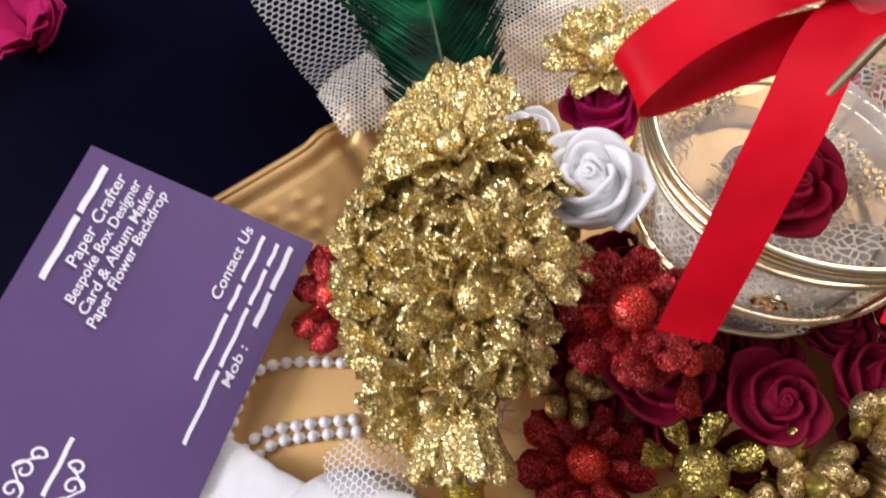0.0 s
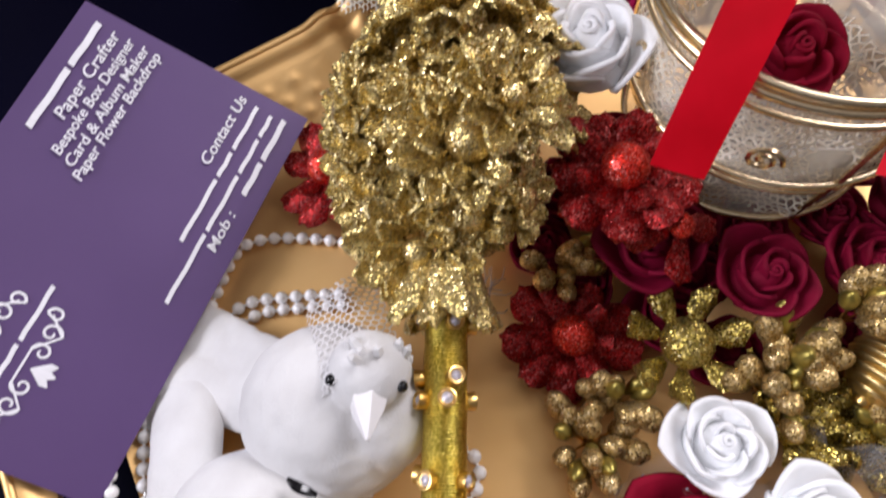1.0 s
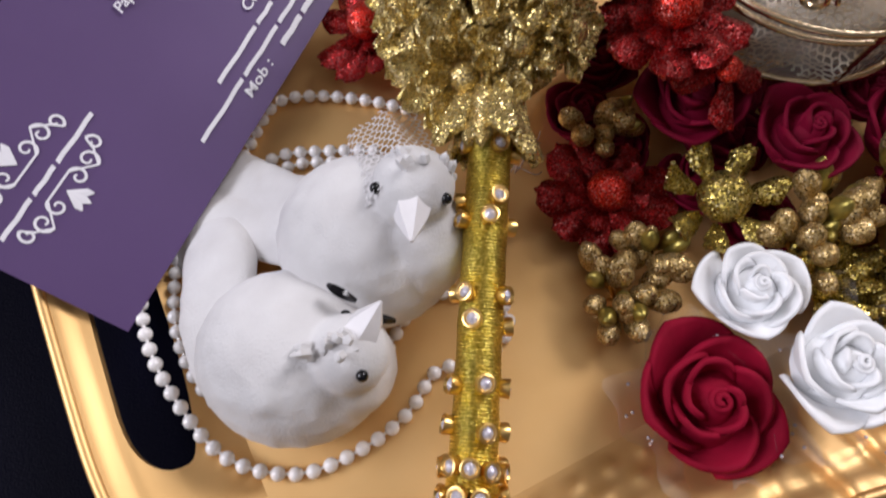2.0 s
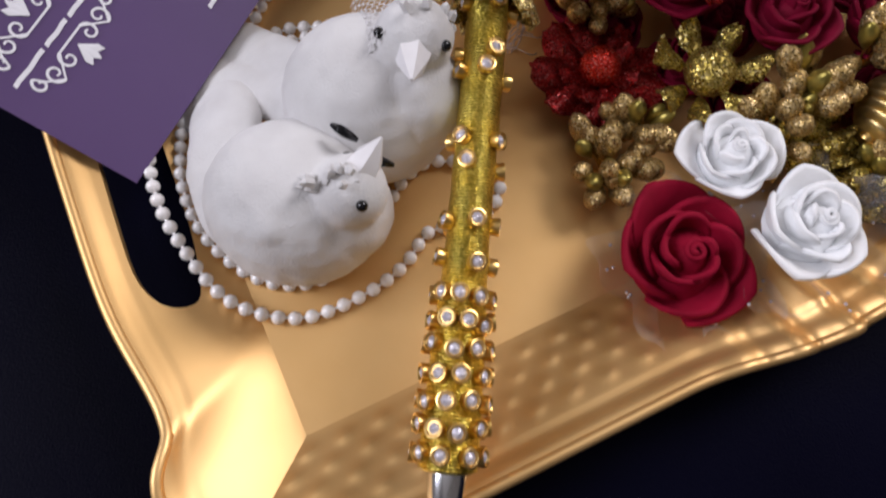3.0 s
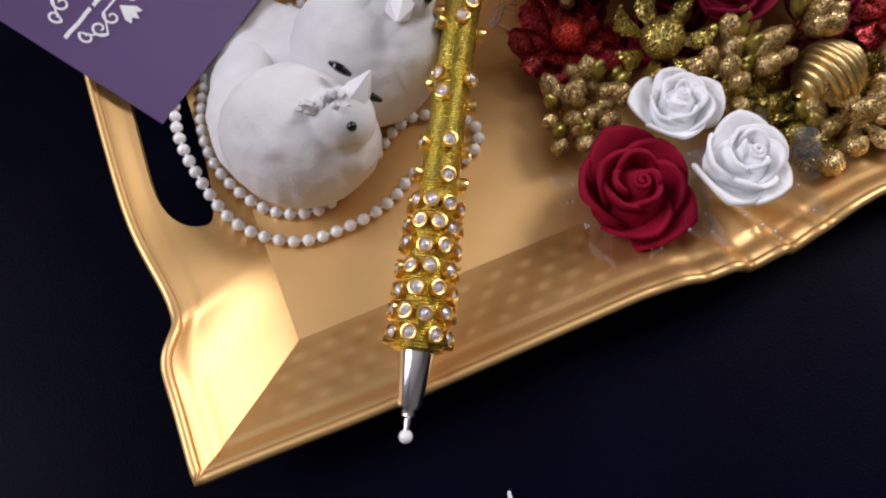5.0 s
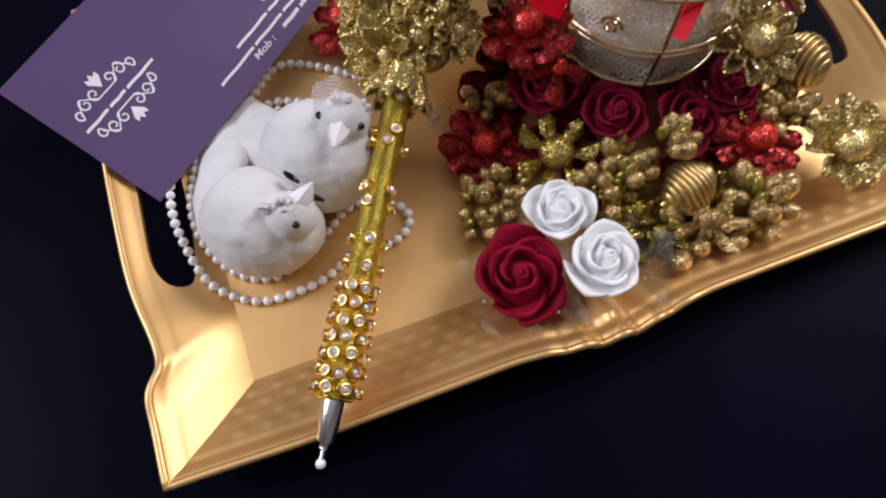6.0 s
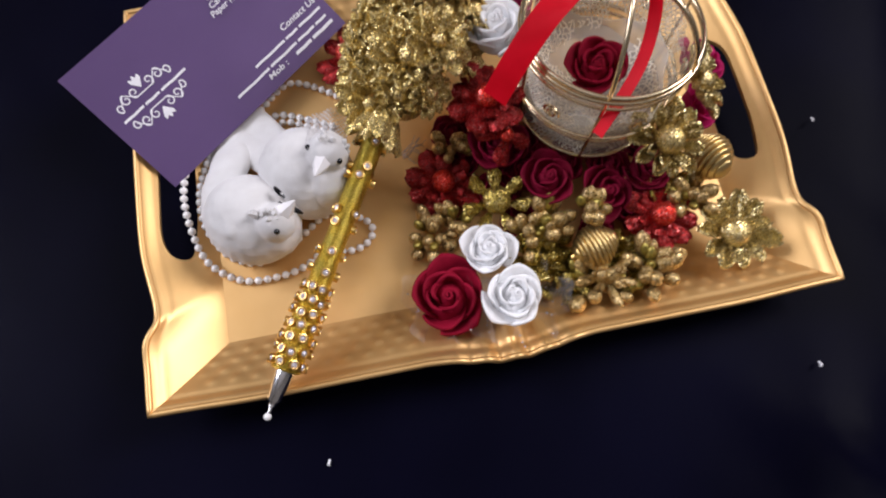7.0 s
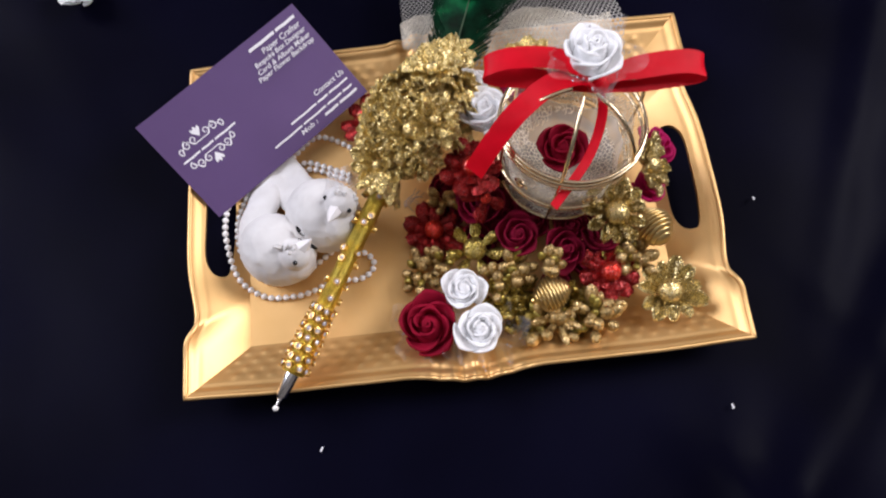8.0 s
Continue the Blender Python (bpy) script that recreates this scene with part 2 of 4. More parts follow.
def facing(at, normal, spin=0.0, size=1.0):
    """A pose whose z axis is the normal."""
    q = Vector((0, 0, 1)).rotation_difference(Vector(normal).normalized())
    return Matrix.Translation(at) @ q.to_matrix().to_4x4() @ pose(0, 0, 0, 0, 0, spin) @ Matrix.Diagonal((size, size, size, 1))


def smooth(a, b, x):
    t = min(max((x - a) / (b - a), 0), 1)
    return t * t * (3 - 2 * t)


def along(points, step):
    """The polyline through the points, rounded, at even steps."""
    p = [Vector(q) for q in points]
    fine = []
    for i in range(len(p) - 1):
        a, b, c, d = p[max(i - 1, 0)], p[i], p[i + 1], p[min(i + 2, len(p) - 1)]
        for k in range(24):
            t = k / 24
            fine.append(0.5 * (2 * b + (c - a) * t + (2 * a - 5 * b + 4 * c - d) * t * t + (3 * b - a - 3 * c + d) * t ** 3))
    fine.append(p[-1])
    out, rest = [fine[0]], 0.0
    for a, b in zip(fine, fine[1:]):
        gap = (b - a).length
        while gap > 0 and rest + gap >= step:
            a = a + (b - a) * ((step - rest) / gap)
            out.append(a)
            gap, rest = (b - a).length, 0.0
        rest += gap
    return out


# ---- room and cloth ----
def slab(name, x0, x1, y0, y1, z0, z1, mat, category):
    bm = bmesh.new()
    bmesh.ops.create_cube(bm, size=1)
    for v in bm.verts:
        v.co = Vector(((x0 + x1) / 2 + v.co.x * (x1 - x0), (y0 + y1) / 2 + v.co.y * (y1 - y0), (z0 + z1) / 2 + v.co.z * (z1 - z0)))
    me = bpy.data.meshes.new(name)
    bm.to_mesh(me)
    bm.free()
    me.materials.append(mat)
    return tagged(new(name, me), "plain painted " + category, category, kind="structure")


slab("floor", -1.7, 2.1, -1.7, 2.1, -0.10, -0.012, FLOOR_TILE, "floor")
slab("ceiling", -1.7, 2.1, -1.7, 2.1, 2.30, 2.40, CEILING_PAINT, "ceiling")
slab("wall_north", -1.7, 2.1, 2.1, 2.2, -0.10, 2.40, WALL_PAINT, "wall")
slab("wall_south", -1.7, 2.1, -1.8, -1.7, -0.10, 2.40, WALL_PAINT, "wall")
for side, x0, x1, ylo, yhi, zlo, zhi in (("west", -1.8, -1.7, 0.15, 1.35, 0.8, 2.1), ("east", 2.1, 2.2, -0.05, 0.95, 1.05, 2.2)):
    slab("wall_" + side + "_low", x0, x1, -1.7, 2.1, -0.10, zlo, WALL_PAINT, "wall")
    slab("wall_" + side + "_high", x0, x1, -1.7, 2.1, zhi, 2.40, WALL_PAINT, "wall")
    slab("wall_" + side + "_front", x0, x1, -1.7, ylo, zlo, zhi, WALL_PAINT, "wall")
    slab("wall_" + side + "_back", x0, x1, yhi, 2.1, zlo, zhi, WALL_PAINT, "wall")


def cloth():
    n, half = 190, 0.62
    cx, cy = 0.115, 0.08

    def height(x, y):
        dx, dy = max(abs(x - cx) - 0.12, 0), max(abs(y - cy) - 0.085, 0)
        away = smooth(0.0, 0.10, math.hypot(dx, dy))
        fold = noise.noise((x * 9, y * 5, 0.3)) + 0.5 * noise.noise((x * 22 + y * 9, y * 12, 2.1))
        right = smooth(0.12, 0.24, x) * (1 - smooth(-0.02, 0.10, y))
        drape = math.exp(-((x - 0.186 + 0.80 * (y + 0.018)) / 0.012) ** 2) + 0.9 * math.exp(-((x - 0.262 - 0.95 * (y + 0.036)) / 0.016) ** 2) + 0.7 * math.exp(-((x - 0.225 - 0.15 * y) / 0.010) ** 2)
        ridge = 3.2 * right * drape + math.exp(-((x - 0.24 - 0.5 * (y + 0.05)) / 0.008) ** 2) + math.exp(-((x - 0.30 + 0.7 * (y + 0.02)) / 0.010) ** 2)
        return -0.0005 + away * (0.0060 * fold + 0.0040 * ridge) + 0.0002 * noise.noise((x * 90, y * 90, 5))

    verts, faces = sheet(lambda u, v: (cx + (2 * u - 1) * half, cy + (2 * v - 1) * half, height(cx + (2 * u - 1) * half, cy + (2 * v - 1) * half)), n, n, 0.0012)
    ob = new("ground", mesh_from("ground", verts, faces, CLOTH))
    tagged(ob, "black cloth spread out under the tray, softly creased", "cloth", kind="structure")


cloth()

# ---- tray ----
TZ, FZ = 0.0165, 0.004
FLOOR = ((0.023, 0.021), (0.208, 0.021), (0.209, 0.138), (0.023, 0.133))
RIM = ((0.0, 0.0), (0.231, 0.0), (0.2335, 0.161), (0.0, 0.153))


def shell_waves(x):
    """How far the fluted middle of a long side runs out and up."""
    c = (x - 0.116) / 0.030
    if abs(c) >= 1:
        return 0.0, 0.0
    w = math.cos(math.pi * c / 2) ** 2
    return 0.0035 * w, 0.0022 * w * math.cos(6 * math.pi * c) + 0.0010 * w


def grip_curve(y):
    """How far the rim of a short side draws in beside the corner ears."""
    k = min(y, 0.157 - y) - 0.030
    return 0.0042 * math.exp(-(k / (0.017 if k > 0 else 0.0055)) ** 2)


def rim_point(side, s):
    a, b = Vector(RIM[side]), Vector(RIM[(side + 1) % 4])
    p = a.lerp(b, s)
    if side in (0, 2):
        out, up = shell_waves(p.x)
        out += 0.0012 * smooth(0, 0.04, min(p.x, 0.231 - p.x))
        return Vector((p.x, p.y + (-out if side == 0 else out), TZ + up))
    inward = grip_curve(p.y)
    ear = 0.0016 * math.exp(-((min(p.y, 0.157 - p.y) - 0.024) / 0.006) ** 2)
    return Vector((p.x + (-inward if side == 1 else inward), p.y, TZ - 0.0014 * smooth(0.02, 0.05, min(p.y, 0.157 - p.y)) + ear))


def wall_point(side, s, v):
    a, b = Vector(FLOOR[side]), Vector(FLOOR[(side + 1) % 4])
    f, r = a.lerp(b, s), rim_point(side, s)
    z = FZ + (r.z - FZ) * v ** 1.12
    z += (0.0005 if side in (0, 2) else 0.0002) * (math.exp(-((v - 0.91) / 0.05) ** 2) - math.exp(-((v - 0.82) / 0.045) ** 2))
    x, y = f.x + (r.x - f.x) * v, f.y + (r.y - f.y) * v
    if side in (0, 2) and 0.06 < v < 0.74:
        across = abs(x - 0.116)
        if across > 0.024:
            k = round((v - 0.15) / 0.16)
            if 0 <= k <= 3:
                gx = (x - 0.116) / 0.0072 + 0.5 * (k % 2)
                d2 = ((gx - round(gx)) * 0.0072 / 0.0015) ** 2 + ((v - 0.15 - 0.16 * k) / 0.05) ** 2
                z += 0.00055 * math.exp(-d2) * smooth(0.024, 0.028, across) * (1 - smooth(0.098, 0.104, across))
        else:
            z += 0.0010 * math.cos((x - 0.116) / 0.0165 * 2 * math.pi) * v * (1 - across / 0.024)
    return x, y, z


def tray():
    t = thing("tray", "rectangular satin gold tray with hammered sides and pierced handles", "tray")
    v, f = sheet(lambda u, w: (lambda p, q: (*p.lerp(q, w), FZ))(Vector(FLOOR[0]).lerp(Vector(FLOOR[1]), u), Vector(FLOOR[3]).lerp(Vector(FLOOR[2]), u)), 24, 16, 0.0028)
    part("tray_floor", mesh_from("tray_floor", v, f, TRAY), t)
    for side in range(4):
        long = side in (0, 2)
        v, f = sheet(lambda u, w, side=side: wall_point(side, u, 1 - w), 230 if long else 90, 30, 0.0016)
        me = mesh_from("long_side" if long else "handle_side", v, f, TRAY)
        ob = part("long_side" if long else "handle_side", me, t)
        if not long:
            x = 0.0117 if side == 3 else 0.2198
            pts = []
            for i in range(40):
                a = 2 * math.pi * i / 40
                c, s = math.cos(a), math.sin(a)
                pts.append((x + 0.0058 * math.copysign(abs(c) ** 0.8, c) + 0.0006 * math.sin(3 * a), 0.078 + math.copysign(0.0265 * abs(s) ** 0.55, s)))
            cv = [(px, py, z) for z in (-0.02, 0.05) for px, py in pts]
            cf = [tuple(reversed(range(40))), tuple(range(40, 80))] + [(i, (i + 1) % 40, 40 + (i + 1) % 40, 40 + i) for i in range(40)]
            cut = new("cutter", mesh_from("cutter", cv, cf, TRAY, False))
            mod = ob.modifiers.new("slot", "BOOLEAN")
            mod.operation, mod.object, mod.solver = "DIFFERENCE", cut, "EXACT"
            bpy.context.view_layer.update()
            done = bpy.data.meshes.new_from_object(ob.evaluated_get(bpy.context.evaluated_depsgraph_get()))
            ob.modifiers.clear()
            ob.data = done
            bpy.data.objects.remove(cut)
    loop = []
    for side in range(4):
        n = 150 if side in (0, 2) else 100
        loop += [rim_point(side, i / n) - Vector((0, 0, 0.0006)) for i in range(n)]
    v, f = tube(loop, 0.0011, 8, True)
    part("rim", mesh_from("rim", v, f, TRAY), t)


tray()

# ---- card ----
def card():
    a, b, c, d = Vector((0.0525, 0.1709, 0.0345)), Vector((0.0808, 0.1339, 0.0149)), Vector((0.0111, 0.0789, 0.0089)), Vector((-0.0189, 0.1165, 0.0303))
    mid = (a + b + c + d) / 4
    ax = ((a - d) + (b - c)).normalized()
    ay = ((a - b) + (d - c))
    ay = (ay - ax * ay.dot(ax)).normalized()
    az = ax.cross(ay)
    m = Matrix((ax, ay, az)).transposed().to_4x4()
    m.translation = mid
    m.translation += az * 0.0008
    t = thing("business_card", "purple business card printed in white, leaning on the tray rim", "card", m)

    def bent(x, y):
        return 0.0006 * (x / 0.0445) ** 2
    v, f = sheet(lambda u, w: ((u - 0.5) * 0.089, (w - 0.5) * 0.0515, bent((u - 0.5) * 0.089, 0)), 20, 12, 0.0004)
    part("card_stock", mesh_from("card_stock", v, f, CARD), t)

    def line(body, left, right, base, size):
        """A line of print, stretched to run from left to right."""
        data = bpy.data.curves.new("print", "FONT")
        data.body, data.size, data.extrude, data.shear = body, size, 0.00002, 0.18
        data.offset = 0.00004
        data.materials.append(PRINT)
        ob = part("print", data, t)
        bpy.context.view_layer.update()
        ob.matrix_basis = Matrix.Translation((left - 0.0445, base - 0.0246, bent(right - 0.0445, 0) + 0.0002)) @ Matrix.Diagonal(((right - left) / max(ob.dimensions.x, 1e-5), 1, 1, 1))
        return ob

    def bars(right, base, lengths, height):
        x = right
        for w in lengths:
            v, f = sheet(lambda u, q, x=x, w=w: (x - w + w * u - 0.0445 + 0.2 * height * q, base + height * q - 0.0246 + 0.0001 * math.sin(9 * u), bent(x - 0.0445, 0) + 0.0002), 6, 2, 0.00005)
            part("print_bar", mesh_from("print_bar", v, f, PRINT), t)
            x -= w + 0.0009

    bars(0.0858, 0.0449, (0.0112, 0.0145), 0.0014)
    line("Paper Crafter", 0.0636, 0.0856, 0.0408, 0.0036)
    line("Bespoke Box Designer", 0.0567, 0.0858, 0.0377, 0.0031)
    line("Card & Album Maker", 0.0556, 0.0858, 0.0345, 0.0031)
    line("Paper Flower Backdrop", 0.0538, 0.0856, 0.0318, 0.0031)
    line("Contact Us", 0.0686, 0.0860, 0.0122, 0.0033)
    bars(0.0857, 0.0091, (0.0112, 0.0060, 0.0150), 0.0009)
    bars(0.0853, 0.0056, (0.0055, 0.0085, 0.0135, 0.0160), 0.0009)
    bars(0.0858, 0.0025, (0.0105, 0.0080), 0.0012)
    line("Mob :", 0.0524, 0.0618, 0.0025, 0.0030)

    def curl(cx, cy, r0, turns, start, flip, lift):
        pts = []
        for i in range(30):
            k = i / 29
            a = start + flip * turns * 2 * math.pi * k
            r = r0 * (1 - 0.8 * k)
            pts.append((cx + r * math.cos(a), cy + r * math.sin(a), lift))
        return tube(pts, [0.00027 - 0.00010 * i / 29 for i in range(30)], 6)

    lx, ly, lz = 0.0180 - 0.0445, 0.0264 - 0.0246, 0.00022
    bars(0.0333, 0.0254, (0.0115, 0.0065, 0.0090), 0.0009)
    for sgn in (1, -1):
        pieces = []
        by = sgn * 0.0026
        for s in (1, -1):
            pieces.append(curl(lx + s * 0.0030, by + sgn * 0.0016, 0.0016, 1.1, math.pi / 2 * -sgn, s * sgn, lz))
            pieces.append(curl(lx + s * 0.0064, by + sgn * 0.0013, 0.0017, 1.1, math.pi / 2 * sgn, -s * sgn, lz))
            pieces.append(curl(lx + s * 0.0094, by + sgn * 0.0006, 0.0014, 1.0, math.pi / 2 * -sgn, s * sgn, lz))
            pieces.append(tube([(lx, by, lz), (lx + s * 0.003, by, lz), (lx + s * 0.0064, by + sgn * 0.003, lz), (lx + s * 0.0085, by + sgn * 0.001, lz), (lx + s * 0.0094, by - sgn * 0.0008, lz)], 0.00020, 6))
        for s, a in ((0, 0), (1, 0.6), (-1, -0.6)):
            tip = Vector((lx + math.sin(a) * 0.0032, by + sgn * (0.0028 + math.cos(a) * 0.0026), lz))
            pieces.append(tube([(lx, by + sgn * 0.0014, lz), (lx + (tip.x - lx) * 0.75, by + sgn * 0.0014 + (tip.y - by - sgn * 0.0014) * 0.75, lz), tip], [0.0001, 0.0007, 0.0001], 8))
        v, f = joined(*pieces)
        v = [Vector((lx + (p.x - lx) * 1.12, ly + p.y * 1.2, lz + (p.z - lz) * 0.08 + bent(p.x, 0))) for p in v]
        part("scroll_ornament", mesh_from("scroll_ornament", v, f, PRINT), t)


card()


# ---- flowers ----
def petal_shape(width, cup, curl, point, nu=10, nv=6, thick=0.05, late=0.8, frill=0.0):
    """A petal of length 1 along x, cupped, with a fold along the middle and a frilled edge."""
    def fn(u, v):
        w = width * (math.sin(math.pi * min(u ** late * 0.92 + 0.05, 1)) ** point) * (1 + frill * math.sin(19 * u + 1))
        y = (v - 0.5) * 2 * w
        x = u * (1 - frill * 0.6 * (0.5 + 0.5 * math.cos(5 * math.pi * v)) * u ** 4)
        z = cup * (y / max(width, 1e-6)) ** 2 * 0.5 + curl * u * u + 0.02 * math.sin(9 * u + 5 * v) - 0.05 * math.exp(-(y / 0.05) ** 2)
        return x, y, z + frill * 0.25 * noise.noise((u * 5, v * 4, width * 9))
    return sheet(fn, nu, nv, thick)


def petal_meshes(name, mat, width, cup, curl, point, thick=0.05, late=0.8, frill=0.0):
    v, f = petal_shape(width, cup, curl, point, thick=thick, late=late, frill=frill)
    return mesh_from(name, v, f, mat)


def knob_mesh(name, mat, sz=0.9):
    v, f = ball(1, 10, 16, 1, 1, sz)
    v = [p * (1 + 0.03 * noise.noise(p * 6)) for p in v]
    return mesh_from(name, v, f, mat)


KINDS = {}
KNOB_GLITTER = {"gold": KNOB_GOLD, "pale": KNOB_GOLD, "red": KNOB_RED}
for key, mat, width, cup, curl, point, late, frill in (
        ("gold", GOLD_GLITTER, 0.27, 0.34, 0.10, 0.65, 1.4, 0.06), ("pale", PALE_GLITTER, 0.22, 0.45, 0.14, 0.6, 1.5, 0.05), ("bronze", BUD_GOLD, 0.20, -0.5, 0.10, 0.7, 1.2, 0.05),
        ("olive", GREEN_GLITTER, 0.32, -0.5, 0.16, 0.6, 1.4, 0.08), ("red", RED_GLITTER, 0.38, -0.40, 0.0, 0.40, 1.7, 0.03)):
    KINDS[key] = (petal_meshes("petal", mat, width, cup, curl, point, 0.08, late, frill), knob_mesh("knob", KNOB_GLITTER.get(key, mat)))


def blossom(parent, name, key, m, rows, knob, seed, label="", loose=8):
    """A flower of glittered petals in rows round a round knob. rows: (count, length, tilt, start)."""
    rng = random.Random(seed)
    petal, centre = KINDS[key]
    if parent is None:
        root = thing(name, label, "artificial flower", m, "glitter flowers")
    else:
        root = part(name, None, parent, m)
    for count, length, tilt, start in rows:
        for i in range(count):
            a = 360 * (i + rng.uniform(-0.12, 0.12)) / count + 17 * count
            k = length * rng.uniform(0.84, 1.14)
            mm = pose(0, 0, 0, 0, 0, a) @ pose(start, 0, knob * 0.3, 0, -tilt + rng.uniform(-loose, loose), 0) @ pose(0, 0, 0, rng.uniform(-loose, loose)) @ Matrix.Diagonal((k, k, k, 1))
            part("petal", petal, root, mm)
    part("knob", centre, root, Matrix.Translation((0, 0, knob * 0.75)) @ Matrix.Diagonal((knob, knob, knob, 1)))
    return root


def rose_petal(r, h, span, flare, seed):
    """One thick foam petal beside the z axis, turned out to a soft corner at the middle of its rim."""
    ph = random.Random(seed).uniform(0, 6)

    def fn(u, v):
        a = (u - 0.5) * span
        edge = 1 - 0.42 * abs(2 * u - 1) ** 2.6
        body = 0.62 + 0.38 * math.sin(math.pi / 2 * v)
        mid = max(1 - abs(2 * u - 1), 0) ** 0.9
        rad = r * body * (1 + 0.04 * math.cos(2.5 * a + ph)) + flare * v ** 3.0 * mid - 0.34 * r * (u - 0.5)
        z = h * v * edge - 0.35 * flare * v ** 6 * mid
        return rad * math.cos(a), rad * math.sin(a), z
    return sheet(fn, 16, 9, 0.07)


def rose_parts(mat):
    """Petals in a widening spiral round a rolled heart, each with the turn at which it stands."""
    out = []
    for i in range(12):
        k = i / 11
        v, f = rose_petal(0.22 + 0.56 * k ** 0.9, 1.0 - 0.36 * k ** 1.3, 2.7 - 0.75 * k, 0.03 + 0.27 * k ** 1.6, i)
        out.append((mesh_from("rose_petal", v, f, mat, crisp=False), 137.5 * i))
    pts = []
    for i in range(26):
        a, rr = i * 0.42, 0.14 * (1 - i / 32)
        pts.append((rr * math.cos(a), rr * math.sin(a), 0.90 + 0.002 * i))
    v, f = joined(tube(pts, 0.040, 8), turned([(0.10, -0.08), (0.50, 0.0), (0.62, 0.18), (0.54, 0.36), (0.38, 0.56), (0.22, 0.72), (0.13, 0.88), (0.02, 0.89)], 18))
    return out, mesh_from("rose_heart", v, f, mat, crisp=False)


ROSES = {"white": rose_parts(WHITE_FOAM), "red": rose_parts(RED_FOAM), "plum": rose_parts(PLUM_FOAM), "pink": rose_parts(PINK_FOAM)}


def rose(key, at, normal, size, spin, label, group="foam roses"):
    """A foam rose whose top middle lies at the place given."""
    petals, heart = ROSES[key]
    m = facing(at, normal, spin, size) @ Matrix.Translation((0, 0, -0.95))
    t = thing("foam_rose", label, "artificial rose", m, group)
    rng = random.Random(hash((round(at[0] * 1e4), round(at[1] * 1e4))) % 9999)
    for me, turn in petals:
        part("petal", me, t, pose(0, 0, 0, rng.uniform(-4, 4), rng.uniform(-5, 5), turn + rng.uniform(-12, 12)))
    part("heart", heart, t)
    return t


rose("red", (0.0982, 0.0186, 0.0215), (-0.05, -0.1, 1), 0.0143, 20, "large wine red foam rose wrapped in clear film")
rose("white", (0.1148, 0.0318, 0.0242), (-0.05, 0.0, 1), 0.0100, 75, "white foam rose beside the wine red rose")
rose("white", (0.1196, 0.0136, 0.0262), (0.1, -0.1, 1), 0.0116, 140, "white foam rose wrapped in clear film near the tray rim")
rose("white", (0.1295, 0.1010, 0.0490), (-0.2, 0.1, 1), 0.0125, 30, "white foam rose behind the gold cage")
rose("white", (0.1265, 0.1185, 0.0430), (-0.1, 0.2, 1), 0.0090, 100, "white foam rose behind the glitter bouquet")
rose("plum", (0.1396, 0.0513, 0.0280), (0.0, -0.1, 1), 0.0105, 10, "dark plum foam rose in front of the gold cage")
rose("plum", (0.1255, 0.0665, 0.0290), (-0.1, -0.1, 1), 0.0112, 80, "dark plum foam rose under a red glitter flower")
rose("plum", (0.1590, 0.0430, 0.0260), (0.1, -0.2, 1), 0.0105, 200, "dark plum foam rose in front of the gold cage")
# Extra roses, added so that the gaps beneath the cage stay dark.
rose("plum", (0.1780, 0.0500, 0.0230), (0.1, -0.2, 1), 0.0100, 140, "dark plum foam rose added as filler beneath the gold cage")
rose("plum", (0.1480, 0.0880, 0.0180), (0.0, 0.0, 1), 0.0110, 140, "dark plum foam rose added as filler beneath the gold cage")
rose("plum", (0.1640, 0.0700, 0.0180), (0.0, 0.0, 1), 0.0110, 15, "dark plum foam rose added as filler beneath the gold cage")
rose("plum", (0.1800, 0.0900, 0.0180), (0.0, 0.0, 1), 0.0110, 65, "dark plum foam rose added as filler beneath the gold cage")
rose("pink", (0.2090, 0.0870, 0.0290), (0.6, 0.1, 1), 0.0105, 60, "magenta foam rose beside the pierced handle")
rose("pink", (0.2040, 0.0700, 0.0230), (0.6, -0.2, 1), 0.0095, 160, "magenta foam rose beside the pierced handle")
rose("pink", (0.1490, 0.1190, 0.0370), (0.0, 0.2, 1), 0.0110, 0, "magenta foam rose behind the gold cage")

TWO = ((9, 0.0098, 14, 0.0040), (6, 0.0070, 40, 0.0040))
for at, normal, spin, label in (
        ((0.1056, 0.0622, 0.0105), (0, -0.1, 1), 0, "red glitter flower lying on the gold tray"),
        ((0.1235, 0.0784, 0.0365), (-0.1, -0.1, 1), 40, "red glitter flower over a dark rose"),
        ((0.1775, 0.0340, 0.0150), (0.0, -0.2, 1), 70, "red glitter flower beside a ridged gold bead"),
        ((0.0809, 0.1194, 0.0135), (-0.3, 0.1, 1), 20, "red glitter flower under the glitter bouquet")):
    blossom(None, "glitter_flower", "red", facing(at, normal, spin), ((9, 0.0098, 3, 0.0034), (7, 0.0062, 22, 0.0026)), 0.0043, spin, label)
blossom(None, "glitter_flower", "red", facing((0.1270, 0.0660, 0.0325), (0.2, -0.4, 1)), ((4, 0.0080, -8, 0.0020),), 0.0024, 5, "red glitter flower spread on a dark rose")
